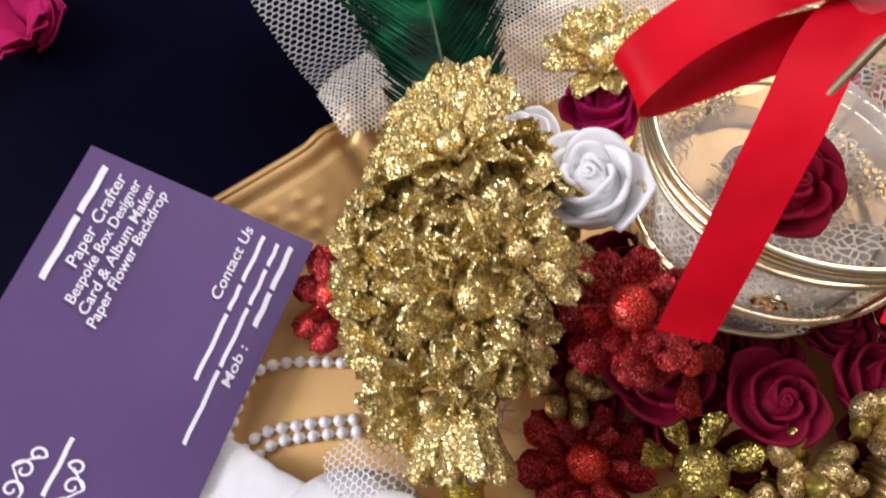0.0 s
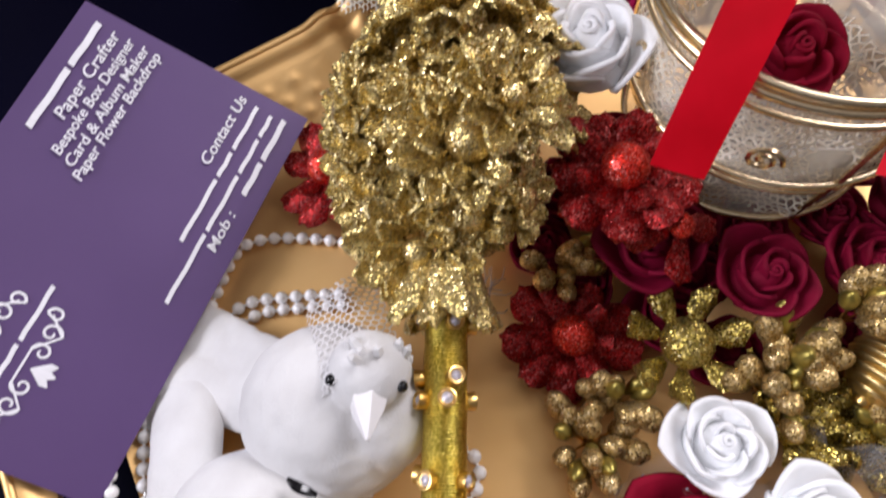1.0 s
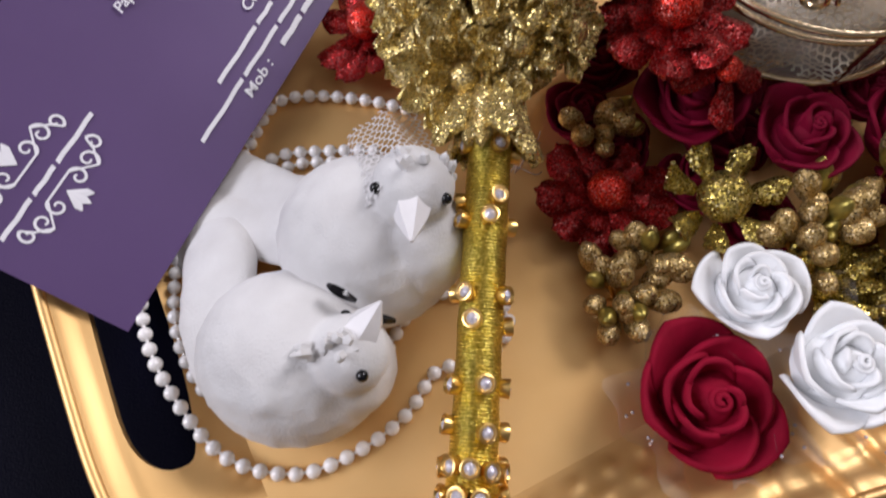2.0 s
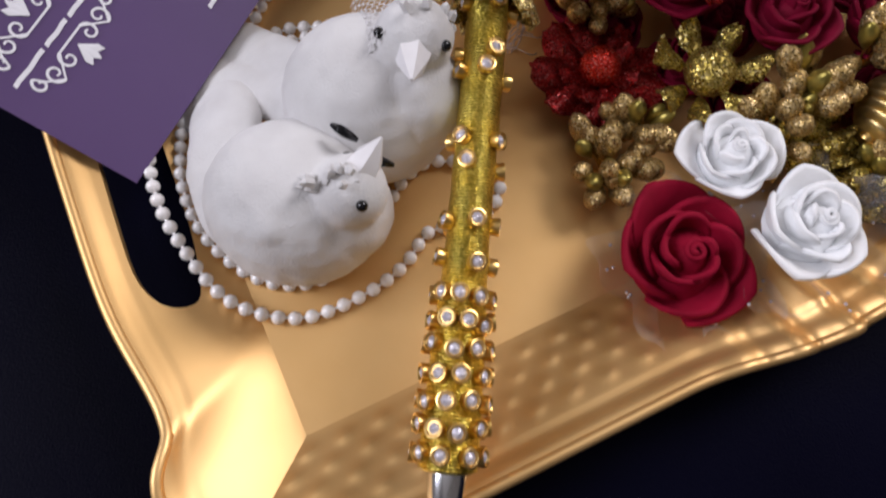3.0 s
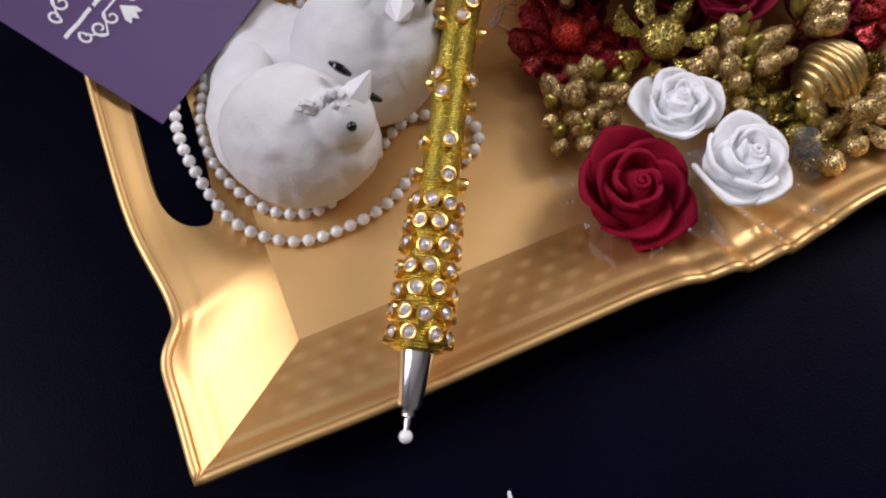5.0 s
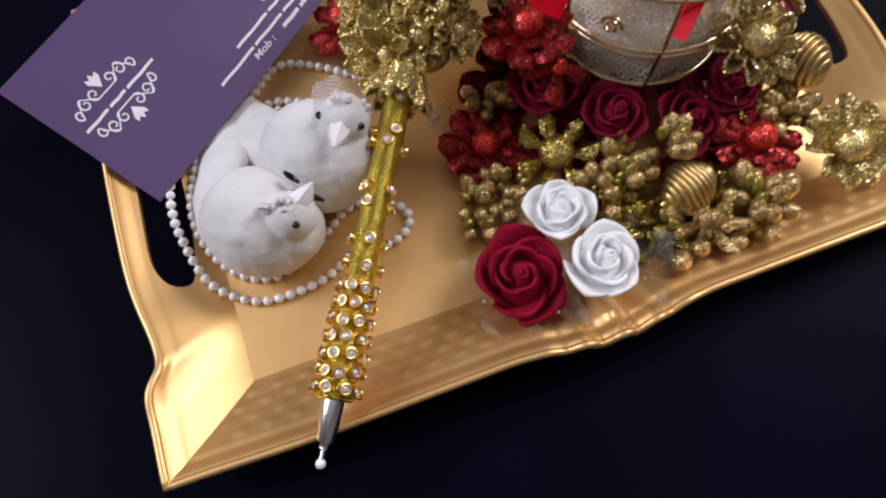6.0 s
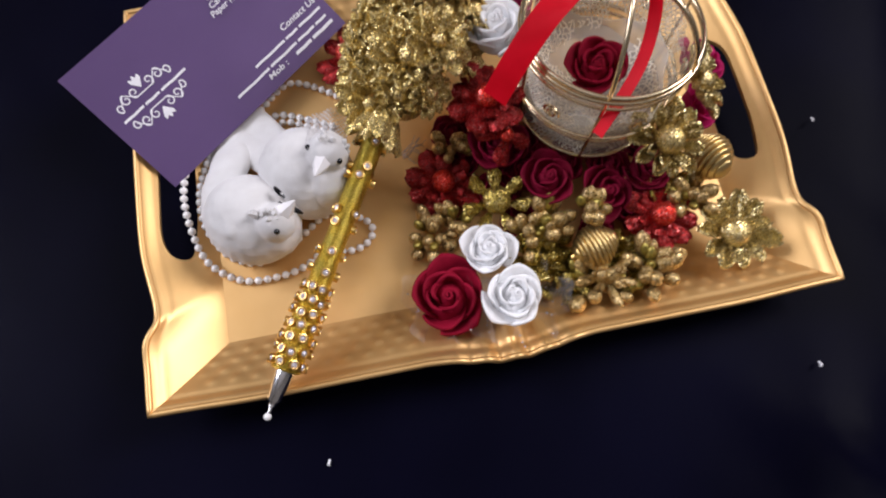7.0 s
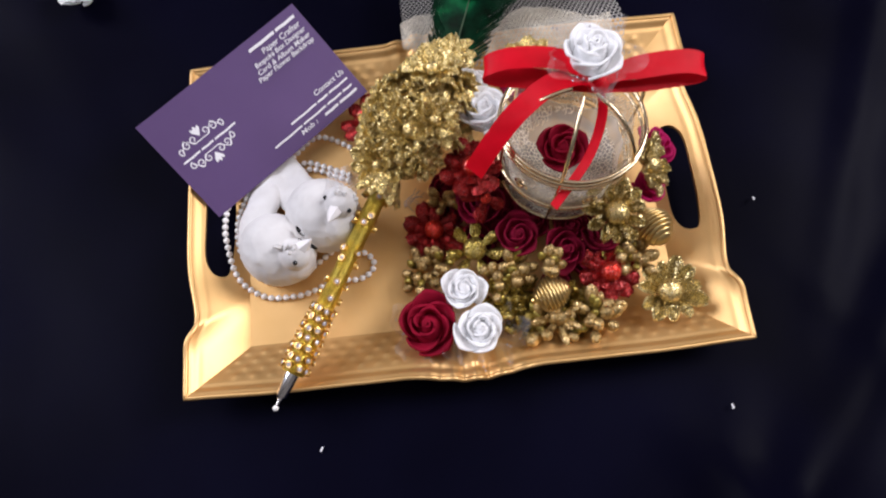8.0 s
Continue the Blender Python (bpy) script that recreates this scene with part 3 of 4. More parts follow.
for key, at, normal, rows, knob, label in (
        ("olive", (0.1216, 0.0496, 0.0150), (0, -0.1, 1), ((7, 0.0080, 22, 0.0045),), 0.0050, "olive gold glitter flower with a round knob"),
        ("pale", (0.1790, 0.0535, 0.0330), (0.05, -0.35, 1), ((11, 0.0095, 4, 0.0042), (8, 0.0072, 32, 0.0042)), 0.0050, "pale gold glitter flower fixed to the gold cage"),
        ("pale", (0.1960, 0.0730, 0.0330), (0.8, -0.2, 0.8), TWO, 0.0042, "pale gold glitter flower fixed to the gold cage"),
        ("pale", (0.2009, 0.0232, 0.0120), (0.05, -0.1, 1), ((11, 0.0112, 12, 0.0038),), 0.0054, "pale gold glitter daisy lying on the gold tray"),
        ("gold", (0.1545, 0.1255, 0.0360), (-0.1, 0.2, 1), TWO, 0.0042, "gold glitter flower at the back of the tray"),
        ("olive", (0.1290, 0.0280, 0.0120), (0.2, -0.1, 1), ((6, 0.0090, 30, 0.002),), 0.0032, "olive gold glitter leaves beside the white roses")):
    blossom(None, "glitter_flower", key, facing(at, normal, 15), rows, knob, len(label), label)

for at, normal, spin in (((0.1370, 0.0320, 0.0095), (0.2, 0, 1), 5), ((0.1620, 0.0230, 0.0085), (0, -0.2, 1), 80), ((0.1850, 0.0420, 0.0120), (0.3, 0, 1), 20), ((0.1420, 0.0200, 0.0070), (0, 0, 1), 33)):
    blossom(None, "glitter_flower", "olive", facing(at, normal, spin), ((7, 0.0100, 20, 0.002), (5, 0.0080, 45, 0.002)), 0.0030, spin, "olive gold glitter leaves tucked under the bud sprays")
# More filler roses: they stand in for the dark shade deep between the flowers.
rose("plum", (0.1700, 0.0400, 0.0170), (0.1, -0.2, 1), 0.0100, 10, "dark plum foam rose added low as filler among the bud sprays")
rose("plum", (0.1330, 0.0600, 0.0180), (0.1, -0.2, 1), 0.0105, 50, "dark plum foam rose added low as filler among the others")
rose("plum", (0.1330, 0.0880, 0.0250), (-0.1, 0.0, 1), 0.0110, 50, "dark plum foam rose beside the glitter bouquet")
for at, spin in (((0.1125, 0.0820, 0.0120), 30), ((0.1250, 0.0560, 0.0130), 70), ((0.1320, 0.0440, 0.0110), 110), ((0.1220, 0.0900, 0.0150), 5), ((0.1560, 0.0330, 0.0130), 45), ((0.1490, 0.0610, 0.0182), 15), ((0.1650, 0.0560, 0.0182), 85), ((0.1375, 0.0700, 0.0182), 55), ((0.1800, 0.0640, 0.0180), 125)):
    rose("plum", at, (0, 0, 1), 0.0088, spin, "dark plum foam rose added low to fill a gap between flowers")
rose("plum", (0.1150, 0.0720, 0.0120), (-0.1, 0.0, 1), 0.0090, 120, "dark plum foam rose added low to fill a gap beside the bouquet")


# ---- buds and beads ----
def bud_mesh():
    v, f = turned([(0.10, -1.2), (0.50, -0.9), (0.76, -0.3), (0.82, 0.2), (0.70, 0.7), (0.38, 1.05), (0.05, 1.2)], 14)
    v = [Vector((p.x, p.y, p.z * 1.15)) * (1 + 0.12 * noise.noise(p * 3)) for p in v]
    return mesh_from("bud", v, f, BUD_GOLD)


def slim_mesh():
    v, f = turned([(0.08, -1.4), (0.30, -1.0), (0.62, -0.1), (0.66, 0.5), (0.30, 1.1), (0.04, 1.3)], 12)
    return mesh_from("bud", v, f, OLIVE)


BUD, SLIM = bud_mesh(), slim_mesh()


def spray(at, count, spread, size, lean, seed, label):
    """A spray of gold buds on wire stems."""
    rng = random.Random(seed)
    t = thing("bud_spray", label, "bud spray", Matrix.Translation(at), "gold bud sprays")
    for i in range(count):
        a, k = rng.uniform(0, 6.283), math.sqrt((i + 0.5) / count)
        tip = Vector((math.cos(a) * k * spread, math.sin(a) * k * spread, spread * (0.55 - 0.45 * k) + rng.uniform(-0.1, 0.15) * spread)) + Vector(lean)
        way = (tip - Vector((0, 0, -0.6 * spread))).normalized()
        s = size * rng.uniform(0.8, 1.2)
        bud = part("bud", BUD if rng.random() < 0.75 else SLIM, t, facing(tip, way, 0, s))
        v, f = tube([(0, 0, -0.006), tip * 0.5 + Vector((0, 0, -0.001)), tip - way * s * 0.8], 0.00025, 5)
        part("stem", mesh_from("stem", v, f, BRASS), t)
    return t


spray((0.0985, 0.0440, 0.0090), 20, 0.0085, 0.0025, (0, 0, 0), 3, "spray of gold buds lying on the gold tray")
spray((0.1060, 0.0475, 0.0120), 10, 0.0060, 0.0025, (0, 0, 0), 13, "spray of gold buds under a white rose")
spray((0.1365, 0.0380, 0.0165), 13, 0.0075, 0.0029, (0, 0, 0.002), 5, "spray of gold buds in front of the dark roses")
spray((0.1500, 0.0385, 0.0210), 9, 0.0055, 0.0029, (0, 0, 0.002), 6, "spray of gold buds in front of the dark roses")
spray((0.1500, 0.0140, 0.0105), 12, 0.0105, 0.0031, (0, 0, 0), 8, "spray of gold buds near the hammered tray side")
blossom(None, "glitter_flower", "bronze", facing((0.1525, 0.0165, 0.0150), (-0.1, -0.2, 1), 10), ((7, 0.0090, 16, 0.002), (5, 0.0070, 40, 0.001)), 0.0024, 71, "bronze gold leafy flower near the hammered tray side")
spray((0.1690, 0.0160, 0.0130), 20, 0.0095, 0.0031, (0, 0, 0), 9, "spray of gold buds near the hammered tray side")
spray((0.1900, 0.0385, 0.0160), 16, 0.0078, 0.0028, (0, 0, 0), 10, "spray of gold buds beside a ridged bead")
spray((0.1310, 0.0350, 0.0160), 14, 0.0080, 0.0027, (0, 0, 0), 12, "spray of gold buds behind a white rose")
spray((0.1115, 0.0760, 0.0140), 12, 0.0070, 0.0026, (0, 0, 0), 15, "spray of dull gold buds beside the red flower")


def ridged_bead(at, axis, spin, size, label):
    pts = []
    n = 120
    for i in range(n + 1):
        k = i / n
        r = math.sin(math.pi * (0.06 + 0.88 * k)) ** 0.75
        pts.append((r * (0.86 + 0.14 * abs(math.sin(k * math.pi * 10)) ** 0.6), (k - 0.5) * 2.0))
    v, f = turned(pts, 24)
    t = thing("ridged_bead", label, "bead", facing(at, axis, spin, size), "ridged gold beads")
    part("winding", mesh_from("winding", v, f, THREAD), t)
    v, f = turned([(0.16, -1.16), (0.2, -1.1), (0.2, -0.9), (0.1, -0.85)], 12)
    part("end_cap", mesh_from("end_cap", v, f, BRASS), t)


ridged_bead((0.1513, 0.0270, 0.0165), (1, 0.25, 0.25), 0, 0.0078, "gold ridged bead wound with thread among bud sprays")
ridged_bead((0.1980, 0.0500, 0.0215), (0.35, -0.9, 0.25), 0, 0.0086, "gold ridged bead wound with thread beside the cage")


# ---- pearls ----
def tray_top(x, y):
    if x < FLOOR[0][0]:
        v = (FLOOR[0][0] - x) / FLOOR[0][0]
        return FZ + (TZ - FZ) * v ** 1.12
    return FZ


def necklace():
    t = thing("pearl_necklace", "strand of small white pearls coiled on the tray", "necklace")
    v, f = ball(0.00142, 8, 12)
    me = mesh_from("pearl", v, f, PEARL)
    runs = (
        ((0.0162, 0.090), (0.0140, 0.078), (0.0146, 0.066), (0.0190, 0.0505), (0.0295, 0.0418), (0.042, 0.0405), (0.052, 0.0425), (0.060, 0.047), (0.0665, 0.0455), (0.0715, 0.0455), (0.0765, 0.0485), (0.0775, 0.0535), (0.0735, 0.0575), (0.066, 0.061), (0.060, 0.0595), (0.053, 0.0545), (0.045, 0.0500), (0.036, 0.0470), (0.026, 0.0520), (0.0195, 0.0640), (0.0190, 0.0780), (0.024, 0.094)),
        ((0.044, 0.1080), (0.054, 0.1170), (0.062, 0.1160), (0.073, 0.1090), (0.082, 0.1010)),
        ((0.040, 0.1010), (0.050, 0.1045), (0.060, 0.1010), (0.070, 0.0960)),
        ((0.042, 0.0990), (0.052, 0.1010), (0.062, 0.0970), (0.070, 0.0930)))
    for run in runs:
        pts = along([(x, y, tray_top(x, y) + 0.0014) for x, y in run], 0.0032)
        for p in pts:
            part("pearl", me, t, Matrix.Translation(p))
        v, f = tube(pts, 0.0003, 5)
        part("thread", mesh_from("thread", v, f, PEARL), t)


necklace()


# ---- birds ----
def bird(lumps, tail, head, beak_tip, eyes, crest, seed, label):
    """A plain white toy bird in one mesh. lumps: centre, half sizes, pose angles of the rounded masses; tail: a swept flat fan (point, half width); all melted together."""
    rng = random.Random(seed)
    pieces = [moved(ball(1, 16, 24), pose(*at, *turn) @ Matrix.Diagonal((*half, 1))) for at, half, turn in lumps]
    for run, thick, lean in tail:
        for (a, wa), (b, wb) in zip(run, run[1:]):
            for k in range(5):
                p, w = Vector(a).lerp(Vector(b), k / 5), wa + (wb - wa) * k / 5
                pieces.append(moved(ball(1, 10, 18), facing(p, lean) @ Matrix.Diagonal((w, w, thick, 1))))
    v, f = joined(*pieces)
    raw = new("raw", mesh_from("raw", v, f, PLUMAGE))
    melt = raw.modifiers.new("melt", "REMESH")
    melt.mode, melt.voxel_size = "VOXEL", 0.0005
    even = raw.modifiers.new("even", "SMOOTH")
    even.factor, even.iterations = 0.5, 9
    bpy.context.view_layer.update()
    done = bpy.data.meshes.new_from_object(raw.evaluated_get(bpy.context.evaluated_depsgraph_get()))
    verts = [p.co.copy() for p in done.vertices]
    verts = [p + Vector((noise.noise(p * 300), noise.noise(p * 310 + Vector((9, 0, 0))), noise.noise(p * 290))) * 0.00022 for p in verts]
    faces = [tuple(q.vertices) for q in done.polygons]
    slots = [0] * len(faces)
    bpy.data.objects.remove(raw)

    def add(piece, slot):
        k = len(verts)
        verts.extend(piece[0])
        faces.extend(tuple(k + a for a in q) for q in piece[1])
        slots.extend([slot] * len(piece[1]))

    head, tip = Vector(head), Vector(beak_tip)
    way = (tip - head).normalized()
    root = head + way * 0.0045
    ln = (tip - root).length
    add(moved(tube([(0, 0, -0.001), (0, 0, ln * 0.35), (0, 0, ln)], [0.0034, 0.0026, 0.0003], 6), facing(root, way)), 1)
    for e in eyes:
        add(moved(ball(0.0010, 8, 10), Matrix.Translation(e)), 2)
    for at, to, count in crest:
        at, to = Vector(at), Vector(to)
        for k in range(count):
            side = Vector((rng.uniform(-1, 1), rng.uniform(-1, 1), rng.uniform(-0.6, 1)))
            a = at + side * 0.0018
            b = to + side * 0.0026
            add(tube([a, a.lerp(b, 0.55) + Vector((0, 0, 0.0004)), b], [0.0009, 0.0008, 0.0001], 5), 0)
    me = mesh_from("bird_ornament", verts, faces, [PLUMAGE, BEAK, INK], True, slots)
    return tagged(new("bird_ornament", me), label, "bird ornament", "bird ornaments")


bird((((0.0388, 0.0578, 0.0185), (0.0166, 0.0152, 0.0148), (0, 8, -35)), ((0.0450, 0.0525, 0.0200), (0.0100, 0.0095, 0.0105), (0, 0, -30)),
      ((0.0478, 0.0512, 0.0285), (0.0066, 0.0064, 0.0064), (0, 0, 0))),
     (((((0.0290, 0.0960, 0.0062), 0.0085), ((0.0325, 0.0880, 0.0095), 0.0085), ((0.0312, 0.0800, 0.0140), 0.0084), ((0.0288, 0.0715, 0.0172), 0.0082), ((0.0285, 0.0635, 0.0175), 0.0082), ((0.0310, 0.0565, 0.0160), 0.0080)), 0.0018, (-0.30, 0.05, 1)),
      ((((0.0420, 0.0530, 0.0250), 0.0040), ((0.0350, 0.0530, 0.0275), 0.0060), ((0.0290, 0.0600, 0.0255), 0.0040)), 0.0042, (-0.1, -0.2, 1))),
     (0.0478, 0.0512, 0.0295), (0.0556, 0.0543, 0.0358), ((0.0484, 0.0461, 0.0328), (0.0498, 0.0570, 0.0290)),
     (((0.0440, 0.0520, 0.0325), (0.0424, 0.0520, 0.0335), 6), ((0.0478, 0.0512, 0.0342), (0.0470, 0.0512, 0.0347), 8)),
     3, "white toy dove nestling on the gold tray among pearls")
bird((((0.0590, 0.0705, 0.0205), (0.0166, 0.0158, 0.0160), (0, 0, -40)), ((0.0655, 0.0655, 0.0245), (0.0100, 0.0105, 0.0110), (0, 0, 0)),
      ((0.0682, 0.0695, 0.0352), (0.0069, 0.0069, 0.0069), (0, 0, 0))),
     (((((0.0520, 0.0800, 0.0185), 0.0085), ((0.0465, 0.0890, 0.0130), 0.0080), ((0.0415, 0.0980, 0.0085), 0.0080), ((0.0380, 0.1040, 0.0075), 0.0075)), 0.0017, (-0.25, 0.25, 1)),
      ((((0.0490, 0.0770, 0.0170), 0.0060), ((0.0390, 0.0880, 0.0120), 0.0060), ((0.0300, 0.0980, 0.0080), 0.0055)), 0.0017, (-0.2, 0.2, 1))),
     (0.0680, 0.0690, 0.0360), (0.0634, 0.0592, 0.0402), ((0.0625, 0.0703, 0.0390), (0.0716, 0.0642, 0.0378)),
     (((0.0690, 0.0705, 0.0410), (0.0686, 0.0722, 0.0416), 8), ((0.0738, 0.0690, 0.0370), (0.0750, 0.0700, 0.0372), 4)),
     8, "white toy dove with a short net veil")


def twig(points, label):
    t = thing("feather_wisp", label, "wisp", None, "black wisps")
    v, f = (lambda q: tube(q, [0.0004 + 0.0005 * math.sin(math.pi * i / (len(q) - 1)) for i in range(len(q))], 6))(along(points, 0.0006))
    part("wisp", mesh_from("wisp", v, f, INK), t)


twig(((0.0495, 0.0615, 0.0330), (0.0505, 0.0595, 0.0335), (0.0525, 0.0570, 0.0325)), "small black wisp between the white toy doves")
twig(((0.0525, 0.0560, 0.0290), (0.0545, 0.0542, 0.0285), (0.0568, 0.0530, 0.0270)), "small black wisp between the white toy doves")



# ---- net ----
def hex_net(fn, width, height, cell, strand, keep=lambda x, y: True, mess=0.0):
    """Netting of flat strands laid over the surface fn(x, y)."""
    verts, faces = [], []
    step = cell * math.sqrt(3) / 2
    for r in range(int(height / (cell * 1.5 * 0.57)) + 1):
        for c in range(int(width / cell) + 1):
            x0 = c * cell + (cell / 2 if r % 2 else 0)
            y0 = r * step
            if not keep(x0, y0):
                continue
            ring = [(x0 + cell * 0.577 * math.sin(math.pi / 3 * k), y0 + cell * 0.577 * math.cos(math.pi / 3 * k)) for k in range(6)]
            if mess:
                ring = [(x + mess * noise.noise((x * 900, y * 900, 1)), y + mess * noise.noise((x * 900, y * 900, 7))) for x, y in ring]
            for k in (0, 1, 2):
                a, b = ring[k], ring[k + 1]
                dx, dy = b[0] - a[0], b[1] - a[1]
                ln = math.hypot(dx, dy)
                ox, oy = -dy / ln * strand / 2, dx / ln * strand / 2
                i = len(verts)
                low = []
                for qx, qy in ((a[0] + ox, a[1] + oy), (a[0] - ox, a[1] - oy), (b[0] - ox, b[1] - oy), (b[0] + ox, b[1] + oy)):
                    p = Vector(fn(qx, qy))
                    verts.append(p)
                    low.append(p - Vector((0, 0, strand * 0.6)))
                verts += low
                faces += [(i, i + 1, i + 2, i + 3), (i + 7, i + 6, i + 5, i + 4), (i, i + 3, i + 7, i + 4), (i + 1, i + 5, i + 6, i + 2)]
    return verts, faces


def back_tulle():
    def fn(x, y):
        wx, wy = 0.100 + x, 0.128 + y
        over = math.exp(-((wy - 0.158) / 0.020) ** 2)
        z = 0.0075 + 0.0150 * over + 0.0045 * smooth(0.16, 0.20, wy) + 0.0030 * noise.noise((wx * 55, wy * 25, 0.5)) + 0.002
        return wx, wy, z
    v, f = hex_net(fn, 0.104, 0.085, 0.0023, 0.00034, lambda x, y: x > 0.0 + 0.10 * max(0, 0.018 - y) and y > 0.022 - 0.3 * x + 0.002 * math.sin(x * 200))
    t = thing("tulle", "grey-white tulle net draped over the back of the tray", "tulle")
    part("netting", mesh_from("netting", v, f, TULLE, False), t)
    v, f = hex_net(lambda x, y: (lambda p: (p[0], p[1], p[2] + 0.0012 + 0.0008 * noise.noise((x * 150, y * 150, 8))))(fn(x, y)), 0.100, 0.040, 0.0011, 0.00026, lambda x, y: 0.022 - 0.3 * x < y < 0.036 + 0.006 * math.sin(x * 120) and not 0.020 < x < 0.038)
    part("gathered_netting", mesh_from("gathered_netting", v, f, LACE, False), t)


back_tulle()


def veil():
    def fn(x, y):
        a = (x - 0.007) / 0.007
        return 0.0600 + x + y * 0.15, 0.0700 + y, 0.0410 - 4.0 * (x - 0.007) ** 2 * 25 - 0.55 * y + 0.0010 * math.sin(x * 900)
    v, f = hex_net(fn, 0.013, 0.017, 0.0013, 0.00020)
    t = thing("veil", "short white net veil on the head of a toy dove", "veil")
    part("netting", mesh_from("netting", v, f, BEAK, False), t)


veil()


# ---- feather ----
def feather():
    t = thing("peacock_feather", "green peacock feather lying over tulle behind the glitter bouquet", "feather")
    base, way = Vector((0.1235, 0.1400, 0.0330)), Vector((0.36, 0.92, 0.10)).normalized()
    side = Vector((way.y, -way.x, 0)).normalized()
    rng = random.Random(4)
    at = lambda s: base + way * s + Vector((0, 0, 0.0015 * math.sin(s * 50)))
    v, f = tube([at(-0.014 + 0.072 * i / 20) for i in range(21)], [0.0005 - 0.0002 * i / 20 for i in range(21)], 6)
    part("quill", mesh_from("quill", v, f, QUILL), t)
    for k in (1, -1):
        verts, faces = [], []
        for i in range(230):
            s = -0.014 + 0.070 * i / 230
            ln = (0.016 + 0.013 * smooth(-0.01, 0.02, s)) * rng.uniform(0.85, 1.08)
            p = at(s)
            lift = rng.uniform(-0.0006, 0.0008)
            last = None
            for j in range(6):
                u = j / 5
                q = p + way * ln * (0.75 * u + 0.25 * u * u) + side * k * ln * 0.85 * u ** 0.9 + Vector((0, 0, 0.0012 * math.sin(u * 3) + lift * u - 0.001 * u * u))
                w = (0.00055 * (1 - 0.5 * u)) * way
                verts += [q - w + Vector((0, 0, 0.0002)), q + w, q - w * 0.2 - Vector((0, 0, 0.0002))]
                n = len(verts)
                if j:
                    faces += [(n - 6, n - 3, n - 2, n - 5), (n - 5, n - 2, n - 1, n - 4), (n - 4, n - 1, n - 3, n - 6)]
        tagged(part("vane", mesh_from("vane", verts, faces, BARBS, False), t), kind="stuff")
    v, f = sheet(lambda u, w: at(0.024 + 0.018 * u) + side * (w - 0.5) * 0.013 * math.sin(math.pi * (0.08 + 0.84 * u)) + Vector((0, 0, 0.0022)), 10, 8, 0.0003)
    part("eye_spot", mesh_from("eye_spot", v, f, BLUE), t)


feather()


# ---- pen ----
PEN_WAY = Vector((0.498, 0.838, 0.142)).normalized()
PEN_TIP = Vector((0.0362, -0.0080, 0.0194))


